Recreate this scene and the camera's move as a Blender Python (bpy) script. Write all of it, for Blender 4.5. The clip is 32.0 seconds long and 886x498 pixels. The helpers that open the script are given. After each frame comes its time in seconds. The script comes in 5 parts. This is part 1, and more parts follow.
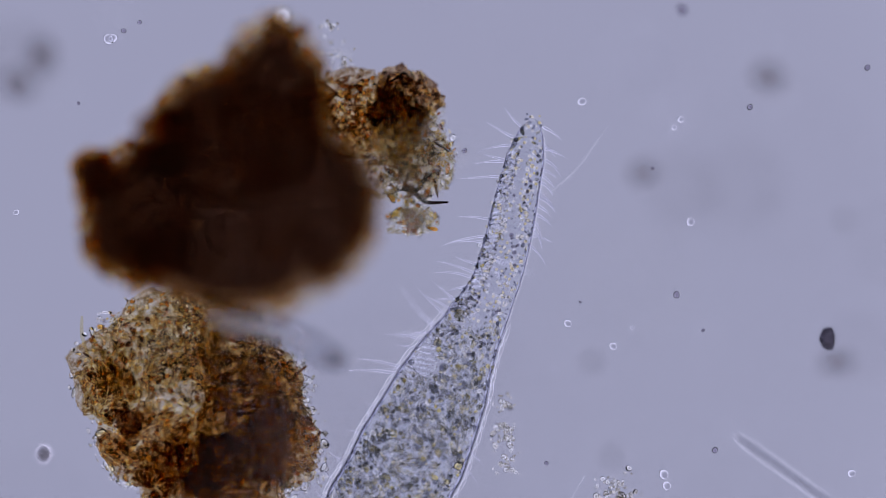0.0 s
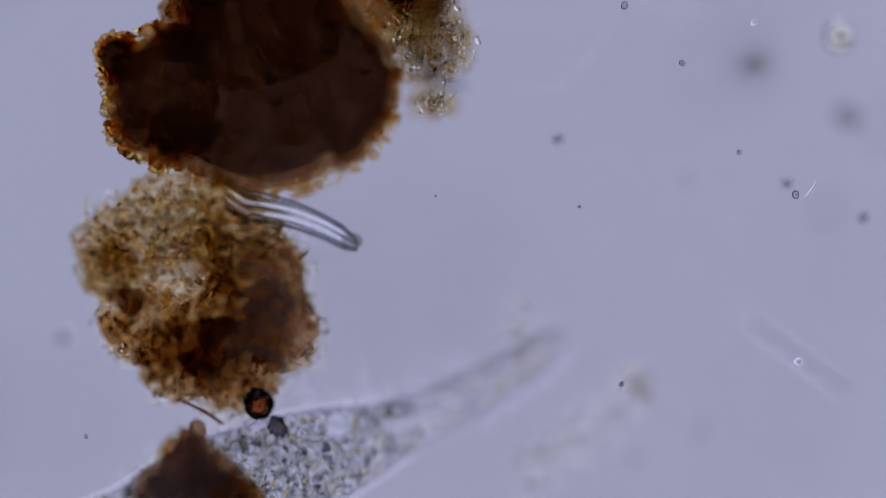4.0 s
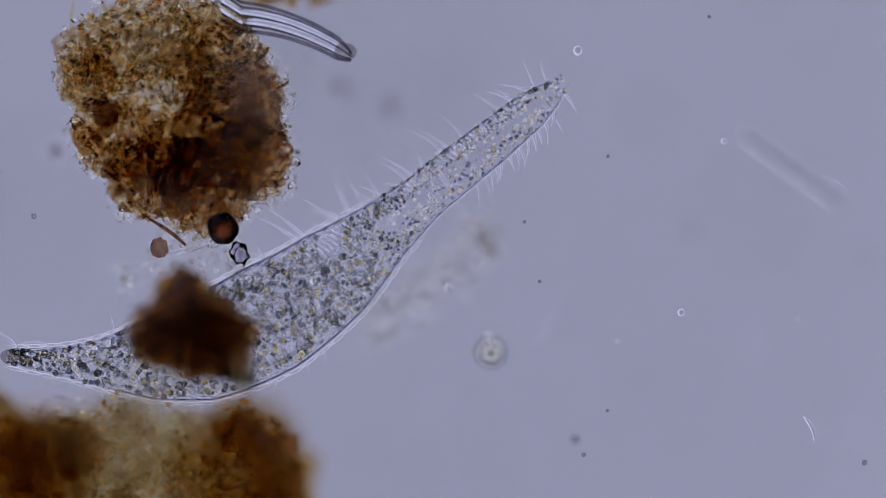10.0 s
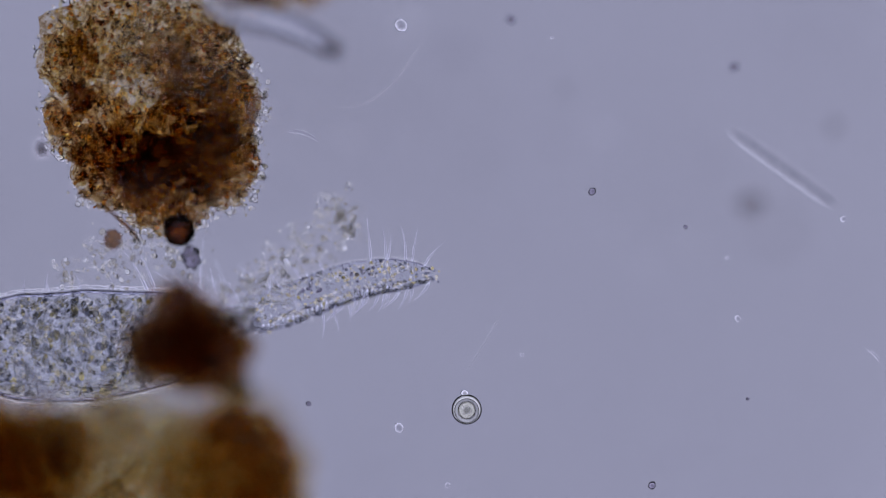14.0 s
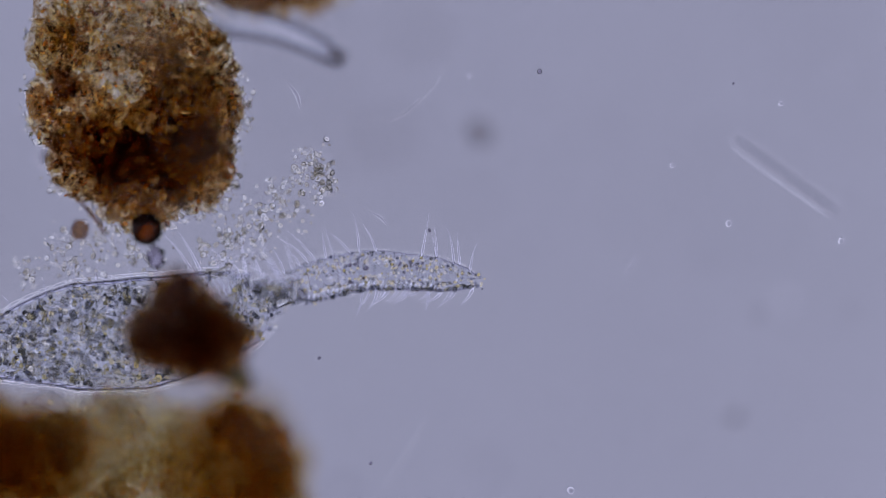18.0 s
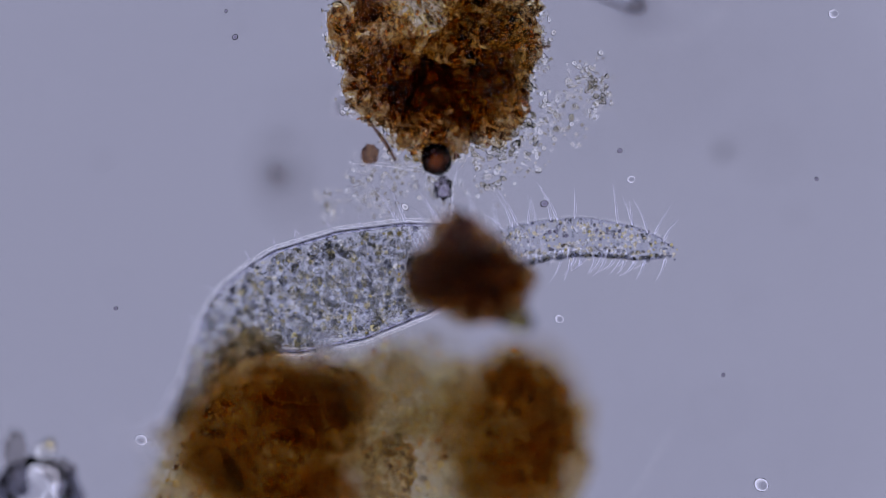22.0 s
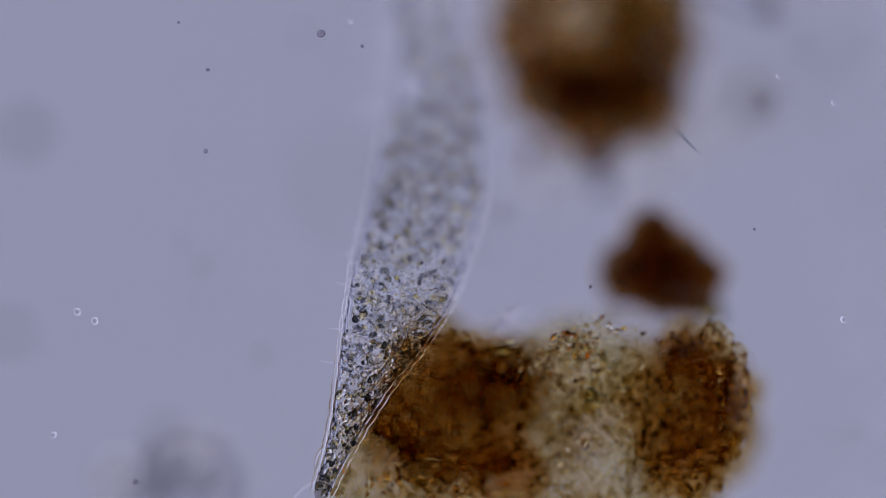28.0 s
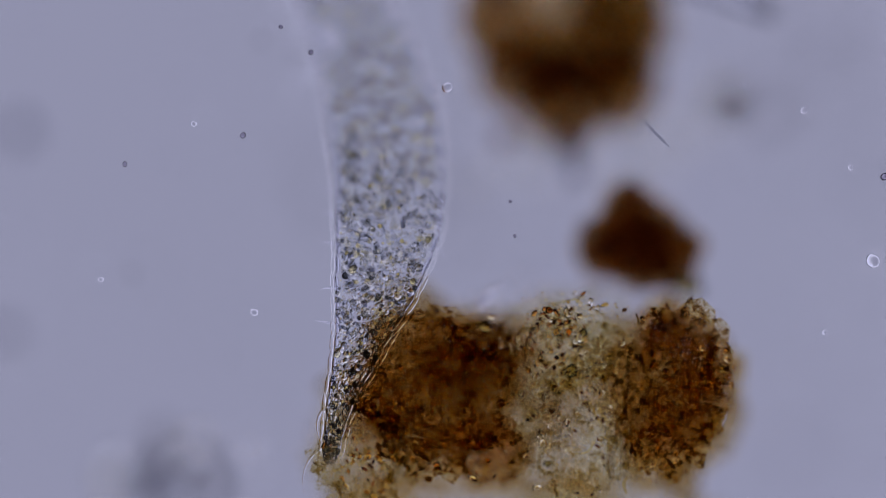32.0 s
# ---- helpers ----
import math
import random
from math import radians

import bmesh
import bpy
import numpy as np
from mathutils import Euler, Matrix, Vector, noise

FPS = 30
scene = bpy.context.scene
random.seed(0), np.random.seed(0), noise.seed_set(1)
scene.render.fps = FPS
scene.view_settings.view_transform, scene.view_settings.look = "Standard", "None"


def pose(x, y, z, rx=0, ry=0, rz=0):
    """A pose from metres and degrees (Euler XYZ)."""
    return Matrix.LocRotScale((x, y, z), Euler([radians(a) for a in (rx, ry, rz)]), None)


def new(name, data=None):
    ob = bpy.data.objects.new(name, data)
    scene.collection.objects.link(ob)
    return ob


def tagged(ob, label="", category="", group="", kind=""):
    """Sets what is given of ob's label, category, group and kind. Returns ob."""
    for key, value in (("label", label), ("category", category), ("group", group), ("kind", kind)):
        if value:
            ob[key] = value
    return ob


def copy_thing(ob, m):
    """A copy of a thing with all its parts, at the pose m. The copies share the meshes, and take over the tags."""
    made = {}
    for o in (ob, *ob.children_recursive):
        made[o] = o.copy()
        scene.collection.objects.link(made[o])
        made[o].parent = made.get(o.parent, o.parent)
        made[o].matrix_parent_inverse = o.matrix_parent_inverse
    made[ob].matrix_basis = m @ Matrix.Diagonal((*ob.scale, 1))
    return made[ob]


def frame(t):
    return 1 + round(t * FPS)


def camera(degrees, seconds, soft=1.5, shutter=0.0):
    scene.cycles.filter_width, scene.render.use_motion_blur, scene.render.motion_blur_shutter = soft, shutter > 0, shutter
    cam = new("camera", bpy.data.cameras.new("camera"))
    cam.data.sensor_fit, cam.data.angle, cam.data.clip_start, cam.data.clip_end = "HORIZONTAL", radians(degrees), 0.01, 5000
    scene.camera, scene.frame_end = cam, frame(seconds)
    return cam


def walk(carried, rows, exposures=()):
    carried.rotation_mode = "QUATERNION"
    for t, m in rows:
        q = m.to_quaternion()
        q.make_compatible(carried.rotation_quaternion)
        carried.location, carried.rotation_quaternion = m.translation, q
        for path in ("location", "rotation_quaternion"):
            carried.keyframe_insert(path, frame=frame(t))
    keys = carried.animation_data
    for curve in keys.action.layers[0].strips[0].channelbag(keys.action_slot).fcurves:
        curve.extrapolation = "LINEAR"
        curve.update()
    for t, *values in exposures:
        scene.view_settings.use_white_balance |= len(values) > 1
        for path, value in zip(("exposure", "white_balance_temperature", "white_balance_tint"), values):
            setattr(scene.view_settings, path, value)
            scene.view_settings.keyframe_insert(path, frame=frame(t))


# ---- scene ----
# A wet mount under a microscope, enlarged about 3000 times: one metre stands for a third of a millimetre.
# Camera: looks straight down through the objective; focusing moves it up and down, the stage moves the view.
MM = 0.001
HEIGHT = 8.96
cam = camera(10.0, 32.0, soft=1.0)
cam.data.dof.use_dof = True
cam.data.dof.focus_distance = HEIGHT
cam.data.dof.aperture_fstop = 0.0765

STAGE = (
    (0, 16, 251, -.045), (1, 19, 251, -.045), (1.5, 19, 249, -.04), (2, 20, 257, -.025), (2.5, 22, 260, 0.0),
    (3, 25, 260, .02), (3.3, 32, 238, .03), (3.5, 42, 199, .03), (3.7, 42, 145, .03), (3.9, 43, 92, .03), (4, 43, 47, .03),
    (4.1, 44, -35, .03), (4.3, 47, -172, .02), (4.4, 48, -235, .02), (4.5, 49, -250, .02), (5.2, 38, -270, .0),
    (6.5, 28, -278, .0), (7, 31, -278, .0), (7.5, 36, -283, .0), (8, 40, -287, .01), (8.5, 40, -288, .07), (9, 34, -290, .085),
    (9.5, 34, -288, .05), (10, 32, -288, .014), (11, 31, -291, .012), (11.5, 25, -291, .01), (12, 6, -292, .0), (13, 10, -288, -.04),
    (13.5, 11, -285, -.05), (14, 11, -291, -.03), (14.5, 2, -291, -.01), (16.5, 3, -288, -.01), (17, 5, -280, -.01), (17.5, 6, -281, -.01),
    (18, 17, -277, -.01), (18.3, 5, -255, -.01), (18.5, 0, -217, -.01), (18.6, 0, -120, -.01), (18.7, 0, -20, -.01), (18.8, 0, 3, -.01), (19, 0, 0, -.01),
    (19.2, 2, -80, -.01), (19.4, 8, -164, -.01), (19.5, 9, -198, -.01), (19.6, 8, -284, -.01), (19.7, 4, -365, -.01), (19.8, 0, -400, -.01),
    (20, 0, -391, -.01), (20.5, 7, -391, -.01), (20.6, 15, -391, -.01), (20.7, 125, -389, -.01), (20.8, 205, -387, -.01), (20.9, 268, -385, -.01),
    (21, 313, -383, -.01), (21.2, 362, -381, .0), (21.5, 364, -379, .0), (21.7, 405, -375, .0), (22, 545, -368, .0), (22.25, 705, -363, .0),
    (22.5, 812, -360, .0), (23, 815, -363, .0), (23.5, 814, -366, .01), (24, 811, -369, .036), (24.5, 809, -369, .062), (25, 806, -370, .085),
    (25.5, 804, -371, .1), (27.5, 799, -370, .19), (28, 799, -369, .21), (29, 796, -370, .2), (30, 795, -370, .19), (30.5, 796, -370, .17),
    (31, 794, -371, .19), (32, 790, -371, .2))
DEPTH = 1.35
TIMES = [r[0] for r in STAGE]


def stage(t):
    """Shift of the stage and height of the plane in focus at t."""
    return [float(np.interp(t, TIMES, [r[i] * (DEPTH if i == 3 else 1) for r in STAGE])) for i in (1, 2, 3)]


def at(t, u, v, z=0.0):
    """World place of a thing at height z that stands at (u, v) mm in the field of view at time t."""
    sx, sy, zf = stage(t)
    k = (HEIGHT + zf - z) / HEIGHT * MM
    return Vector((-sx * MM + (u - 784) * k, sy * MM + (441 - v) * k, z))


walk(cam, [(t, pose(-sx * MM, sy * MM, zf * DEPTH + HEIGHT)) for t, sx, sy, zf in STAGE],
     [(0, 0.22), (4.1, 0.2), (4.6, 0.05), (6.5, 0.0), (32, 0.0)])
scene.cycles.transparent_max_bounces = 48
scene.cycles.max_bounces = 32
scene.cycles.transmission_bounces = 32

# ---- light: the lit field of the condenser under the slide, with an added unseen bright ring, and a dim room ----
world = bpy.data.worlds.new("room")
scene.world = world
world.use_nodes = True
world.node_tree.nodes["Background"].inputs[0].default_value = (0.55, 0.58, 0.75, 1)
world.node_tree.nodes["Background"].inputs[1].default_value = 0.12


# ---- materials ----
class Nodes:
    def __init__(self, name):
        self.m = bpy.data.materials.new(name)
        self.m.use_nodes = True
        self.t = self.m.node_tree
        self.t.nodes.clear()
        self.out = self.t.nodes.new("ShaderNodeOutputMaterial")

    def add(self, kind, **values):
        n = self.t.nodes.new("ShaderNode" + kind)
        for k, v in values.items():
            n.inputs[k.replace("_", " ")].default_value = v
        return n

    def link(self, a, b):
        self.t.links.new(a, b)

    def mix(self, f, a, b):
        n = self.t.nodes.new("ShaderNodeMixShader")
        if isinstance(f, float):
            n.inputs[0].default_value = f
        else:
            self.link(f, n.inputs[0])
        self.link(a.outputs[0], n.inputs[1])
        self.link(b.outputs[0], n.inputs[2])
        return n

    def ramp(self, source, stops):
        n = self.t.nodes.new("ShaderNodeValToRGB")
        e = n.color_ramp.elements
        while len(e) < len(stops):
            e.new(0.5)
        for el, (p, c) in zip(e, stops):
            el.position, el.color = p, (*c, 1)
        self.link(source, n.inputs[0])
        return n

    def noise(self, scale, detail=4, rough=0.6):
        c = self.t.nodes.new("ShaderNodeTexCoord")
        m = self.t.nodes.new("ShaderNodeMapping")
        m.inputs["Rotation"].default_value = (0.6, 0.5, 0.7)
        self.link(c.outputs["Object"], m.inputs["Vector"])
        n = self.add("TexNoise", Scale=scale, Detail=detail, Roughness=rough, Distortion=0.6)
        self.link(m.outputs[0], n.inputs["Vector"])
        return n

    def done(self, shader):
        self.link(shader.outputs[0], self.out.inputs[0])
        return self.m


def flesh(name, stops, scale, solid, body, island=0.0):
    """Translucent debris: light passes tinted by mottled pigment, a part is scattered."""
    n = Nodes(name)
    a, b = n.noise(scale, 5), n.noise(scale * 4.5, 4, 0.7)
    mx = n.add("Math")
    mx.operation = "MULTIPLY_ADD"
    n.link(b.outputs["Fac"], mx.inputs[0])
    mx.inputs[1].default_value = 1.3
    sub = n.add("Math")
    sub.operation = "MULTIPLY_ADD"
    n.link(a.outputs["Fac"], sub.inputs[0])
    sub.inputs[1].default_value = 1.3
    sub.inputs[2].default_value = -0.8
    n.link(sub.outputs[0], mx.inputs[2])
    src = mx.outputs[0]
    if island:
        g = n.t.nodes.new("ShaderNodeNewGeometry")
        ia = n.add("Math")
        ia.operation = "MULTIPLY_ADD"
        n.link(g.outputs["Random Per Island"], ia.inputs[0])
        ia.inputs[1].default_value = island
        n.link(src, ia.inputs[2])
        src = ia.outputs[0]
    r = n.ramp(src, stops)
    tr = n.add("BsdfTransparent")
    n.link(r.outputs[0], tr.inputs[0])
    tl = n.add("BsdfTranslucent", Color=(*body, 1))
    df = n.add("BsdfDiffuse", Color=(*body, 1))
    return n.done(n.mix(solid, tr, n.mix(0.4, tl, df)))


def clear(name, ior, tint, rough=0.0):
    """Clear living matter, which bends the light and so shows by its dark rims."""
    n = Nodes(name)
    rf = n.add("BsdfRefraction", Color=(*tint, 1), Roughness=rough, IOR=ior)
    return n.done(rf)


def clear_varied(name, ior, stops, by_object=False):
    """Clear grains of varied tint, grain by grain."""
    n = Nodes(name)
    g = n.t.nodes.new("ShaderNodeObjectInfo" if by_object else "ShaderNodeNewGeometry")
    r = n.ramp(g.outputs["Random" if by_object else "Random Per Island"], stops)
    rf = n.add("BsdfRefraction", Roughness=0.0, IOR=ior)
    n.link(r.outputs[0], rf.inputs[0])
    return n.done(rf)


def plain_clear(name, tint):
    n = Nodes(name)
    return n.done(n.add("BsdfTransparent", Color=(*tint, 1)))


def lit_field(name):
    """The condenser's lit field: even where the objective looks into it; the unseen brighter ring around is added for
    glints.
    """
    n = Nodes(name)
    c = n.t.nodes.new("ShaderNodeTexCoord")
    ln = n.t.nodes.new("ShaderNodeVectorMath")
    ln.operation = "LENGTH"
    n.link(c.outputs["Object"], ln.inputs[0])
    dv = n.add("Math")
    dv.operation = "DIVIDE"
    n.link(ln.outputs["Value"], dv.inputs[0])
    dv.inputs[1].default_value = 27.0
    r = n.ramp(dv.outputs[0], [(0.0, (0.275, 0.278, 0.405)), (0.25, (0.286, 0.289, 0.418)), (0.40, (0.305, 0.308, 0.442)), (0.45, (0.76, 0.76, 1.05)), (1.0, (0.76, 0.76, 1.05))])
    em = n.add("Emission", Strength=1.0)
    n.link(r.outputs[0], em.inputs[0])
    return n.done(em)


M_FIELD = lit_field("lit_field")
M_GLASS = plain_clear("slide_glass", (0.99, 0.993, 0.993))
M_DARK = flesh("dark_humus", [(0.3, (0.44, 0.32, 0.28)), (0.5, (0.60, 0.46, 0.39)), (0.7, (0.90, 0.70, 0.45))], 34, 0.05, (0.16, 0.08, 0.05))
M_BLACK = flesh("black_humus", [(0.28, (0.38, 0.36, 0.44)), (0.5, (0.46, 0.44, 0.52)), (0.72, (0.58, 0.55, 0.59))], 34, 0.12, (0.34, 0.24, 0.25))
# Scatter share and body colour raised to stand in for veiling glare over dark clumps.
M_SHELL = flesh("umber_shell", [(0.32, (0.62, 0.47, 0.38)), (0.5, (0.81, 0.69, 0.60)), (0.66, (0.96, 0.89, 0.78))], 40, 0.10, (0.36, 0.24, 0.22))
M_OLIVE_CRUST = flesh("olive_crust", [(0.34, (0.60, 0.46, 0.30)), (0.46, (0.91, 0.80, 0.60)), (0.56, (1.0, 0.97, 0.88))], 70, 0.02, (0.3, 0.2, 0.1))
M_UMBER = flesh("umber_humus", [(0.38, (0.50, 0.33, 0.19)), (0.46, (0.88, 0.73, 0.49)), (0.53, (1.0, 0.975, 0.90))], 85, 0.02, (0.2, 0.13, 0.07))
M_CRUST = flesh("humus_crust", [(0.28, (0.42, 0.30, 0.22)), (0.48, (0.59, 0.46, 0.37)), (0.66, (0.90, 0.73, 0.52))], 45, 0.03, (0.2, 0.1, 0.06))
M_OCHRE_CRUST = flesh("ochre_crust", [(0.29, (0.86, 0.75, 0.57)), (0.40, (0.97, 0.925, 0.80)), (0.52, (1.0, 0.988, 0.94))], 25, 0.02, (0.3, 0.18, 0.06))
M_SHEET = flesh("fibrous_sheet", [(0.37, (0.44, 0.28, 0.12)), (0.45, (0.92, 0.76, 0.42)), (0.52, (1.0, 0.98, 0.88))], 75, 0.015, (0.3, 0.18, 0.06))
M_LOW_SHEET = flesh("mottled_sheet", [(0.37, (0.34, 0.20, 0.09)), (0.45, (0.86, 0.69, 0.38)), (0.52, (1.0, 0.975, 0.88))], 52, 0.015, (0.3, 0.18, 0.06))
M_PALE_SHEET = flesh("pale_sheet", [(0.32, (0.74, 0.64, 0.38)), (0.41, (0.97, 0.94, 0.80)), (0.49, (1.0, 1.0, 0.99))], 62, 0.01, (0.4, 0.35, 0.25))
M_RED_CRUST = flesh("red_crust", [(0.36, (0.34, 0.245, 0.19)), (0.47, (0.68, 0.52, 0.40)), (0.56, (0.99, 0.89, 0.71))], 50, 0.03, (0.2, 0.12, 0.08))
M_RED = flesh("red_brown_humus", [(0.3, (0.40, 0.25, 0.16)), (0.5, (0.56, 0.36, 0.23)), (0.7, (0.84, 0.60, 0.37))], 55, 0.04, (0.2, 0.08, 0.04))
M_GR_DARK = flesh("dark_grain", [(0.25, (0.22, 0.14, 0.11)), (0.7, (0.6, 0.42, 0.28))], 30, 0.08, (0.14, 0.08, 0.05), 0.5)
M_CLOD_RUST = flesh("rust_clod", [(0.3, (0.82, 0.69, 0.48)), (0.44, (0.95, 0.88, 0.72)), (0.60, (1.0, 0.98, 0.90))], 55, 0.02, (0.3, 0.13, 0.06), 0.12)
M_CLOD_OCHRE = flesh("ochre_clod", [(0.3, (0.85, 0.78, 0.61)), (0.46, (0.96, 0.92, 0.81)), (0.60, (1.0, 0.99, 0.96))], 55, 0.015, (0.4, 0.3, 0.15), 0.12)
M_CLOD_DARK = flesh("dark_clod", [(0.3, (0.58, 0.43, 0.28)), (0.46, (0.80, 0.64, 0.45)), (0.62, (0.98, 0.88, 0.70))], 55, 0.03, (0.2, 0.1, 0.06), 0.12)
M_CLOD_PALE = flesh("pale_clod", [(0.3, (0.88, 0.86, 0.78)), (0.5, (0.97, 0.96, 0.92)), (0.66, (1.0, 1.0, 0.98))], 55, 0.01, (0.5, 0.45, 0.35), 0.12)
M_FLAKE = flesh("amber_flake", [(0.2, (0.62, 0.41, 0.18)), (0.5, (0.95, 0.82, 0.50)), (0.85, (1.0, 0.97, 0.80))], 60, 0.02, (0.3, 0.16, 0.06), 0.7)
M_HONEY = flesh("honey_flake", [(0.15, (0.62, 0.38, 0.14)), (0.45, (0.95, 0.79, 0.44)), (0.8, (1.0, 0.97, 0.82))], 70, 0.02, (0.3, 0.16, 0.06), 0.8)
M_GR_AMBER = clear_varied("amber_grain", 1.29, [(0, (0.60, 0.34, 0.13)), (0.25, (0.88, 0.63, 0.29)), (0.6, (0.97, 0.86, 0.52)), (1, (1.0, 0.98, 0.90))])
M_GR_PALE = clear_varied("pale_grain", 1.27, [(0, (0.82, 0.80, 0.70)), (0.4, (0.96, 0.95, 0.92)), (1, (1.0, 1.0, 0.99))])
M_GR_FLOC = clear_varied("floc_grain", 1.33, [(0, (0.74, 0.72, 0.66)), (0.3, (0.94, 0.93, 0.89)), (1, (1.0, 1.0, 0.99))])
M_PELL = clear("pellicle", 1.25, (0.86, 0.86, 0.90))
M_BODY = clear("cell_membrane", 1.035, (0.955, 0.96, 0.97))
M_GRAN = clear_varied("cell_granule", 1.32, [(0, (0.34, 0.35, 0.40)), (0.11, (0.60, 0.61, 0.67)), (0.24, (0.84, 0.85, 0.87)), (0.60, (0.94, 0.94, 0.94)), (0.86, (0.95, 0.94, 0.90)), (0.93, (0.93, 0.88, 0.63)), (0.97, (0.95, 0.93, 0.84)), (1.0, (0.97, 0.97, 0.96))])
M_SHEATH = clear("hyaline_edge", 1.13, (1.0, 1.0, 1.0))
M_VACUOLE = clear("vacuole", 0.94, (1, 1, 1))
M_HAIR = clear("cilium", 1.21, (0.97, 0.97, 0.99))
M_CONE = flesh("grey_cilium", [(0.3, (0.80, 0.81, 0.84)), (0.8, (0.91, 0.91, 0.92))], 60, 0.01, (0.2, 0.2, 0.2))
M_CIRRUS = clear("cirrus", 1.25, (0.98, 0.98, 1.0))
M_RIM = clear("rim_cell", 1.27, (0.90, 0.90, 0.86))
M_ROD = clear("clear_rod", 1.1, (0.98, 0.98, 0.98))
M_FILM = clear("fibre", 1.38, (0.84, 0.83, 0.82))
M_BUBBLE = clear("bubble", 1.35, (0.97, 0.97, 0.97))
M_CELL = clear("small_cell", 1.16, (0.94, 0.94, 0.95))
M_SPICULE = clear("spicule_glass", 1.06, (1.0, 1.0, 1.0))
M_STRAND = clear("glassy_fibre", 1.3, (0.97, 0.98, 1.0))
M_TUBE = clear("clear_tube", 1.17, (1.0, 1.0, 1.0))
M_GLOBE = clear_varied("bright_globule", 1.27, [(0, (0.97, 0.92, 0.74)), (0.3, (1.0, 0.98, 0.92)), (1, (1.0, 1.0, 1.0))])
M_DROP = clear("amber_droplet", 2.5, (0.52, 0.31, 0.20))
M_RIMMED = clear("dark_rimmed_cell", 1.42, (0.66, 0.65, 0.68))
M_GREY_CELL = clear("granular_cell", 1.14, (0.84, 0.83, 0.84))
M_OLIVE = clear("olive_cell", 1.75, (0.80, 0.76, 0.52))
M_DOT = clear("dark_cell", 1.5, (0.62, 0.60, 0.66))
M_HAZE = flesh("grey_cell", [(0.3, (0.72, 0.70, 0.70)), (0.8, (0.85, 0.84, 0.82))], 60, 0.02, (0.2, 0.2, 0.2))
M_LINE = flesh("grey_fibre", [(0.3, (0.45, 0.46, 0.52)), (0.8, (0.65, 0.64, 0.66))], 60, 0.02, (0.2, 0.2, 0.2))
M_SPECK = flesh("speck", [(0.3, (0.25, 0.24, 0.28)), (0.8, (0.5, 0.47, 0.5))], 60, 0.1, (0.1, 0.09, 0.1))
M_INK = flesh("black_fibre", [(0.3, (0.12, 0.10, 0.10)), (0.8, (0.3, 0.22, 0.18))], 60, 0.1, (0.05, 0.04, 0.03))


# ---- mesh helpers ----
def mesh_from(name, verts, faces, smooth=True):
    me = bpy.data.meshes.new(name)
    me.from_pydata([tuple(v) for v in verts], [], [tuple(int(i) for i in f) for f in faces])
    if smooth:
        me.polygons.foreach_set("use_smooth", [True] * len(me.polygons))
    me.update()
    return me


def piece(name, me, material, parent=None, label="", kind=""):
    if not me.materials:
        me.materials.append(material)
    ob = new(name, me)
    ob.parent = parent
    return tagged(ob, label=label, kind=kind)


def thing(name, label, category, group="", kind=""):
    e = new(name)
    e.empty_display_size = 0.05
    return tagged(e, label, category, group, kind)


def ico(sub):
    bm = bmesh.new()
    bmesh.ops.create_icosphere(bm, subdivisions=sub, radius=1)
    v = np.array([p.co[:] for p in bm.verts])
    f = np.array([[q.index for q in p.verts] for p in bm.faces])
    bm.free()
    return v, f


ICO1, ICO2, ICO3, ICO4, ICO5 = (ico(i) for i in (1, 2, 3, 4, 5))


def turns(rng, n):
    q = rng.normal(size=(n, 4))
    q /= np.linalg.norm(q, axis=1)[:, None]
    w, x, y, z = q.T
    return np.stack([np.stack([1 - 2 * (y * y + z * z), 2 * (x * y - z * w), 2 * (x * z + y * w)], -1),
                     np.stack([2 * (x * y + z * w), 1 - 2 * (x * x + z * z), 2 * (y * z - x * w)], -1),
                     np.stack([2 * (x * z - y * w), 2 * (y * z + x * w), 1 - 2 * (x * x + y * y)], -1)], 1)


def grains(rng, places, small, large, stretch=1.6, base=None, ragged=0.25):
    """One mesh of many small uneven grains at the given places."""
    v, f = base or ICO1
    n = len(places)
    size = small * (large / small) ** (rng.random(n) ** 1.8)
    axes = np.stack([np.ones(n), 1 / (1 + (stretch - 1) * rng.random(n)), 1 + (stretch - 1) * rng.random(n)], -1)
    p = v[None] * (1 + ragged * rng.normal(size=(n, len(v), 1))) * axes[:, None] * size[:, None, None]
    p = np.einsum("nij,nkj->nki", turns(rng, n), p) + places[:, None]
    faces = (f[None] + (np.arange(n) * len(v))[:, None, None]).reshape(-1, 3)
    return p.reshape(-1, 3), faces


def lump(rng, radii, rough, base=None):
    """One uneven lump."""
    v, f = base or ICO4
    o = Vector(rng.random(3) * 50)
    out = []
    for p in v:
        q = Vector(p)
        d = 1 + rough * (noise.noise(q * 1.7 + o) * 1.2 + noise.noise(q * 4.5 + o) * 0.6 + noise.noise(q * 10 + o) * 0.3 + noise.noise(q * 21 + o) * 0.16)
        out.append((p[0] * radii[0] * d, p[1] * radii[1] * d, p[2] * radii[2] * d))
    return np.array(out), f


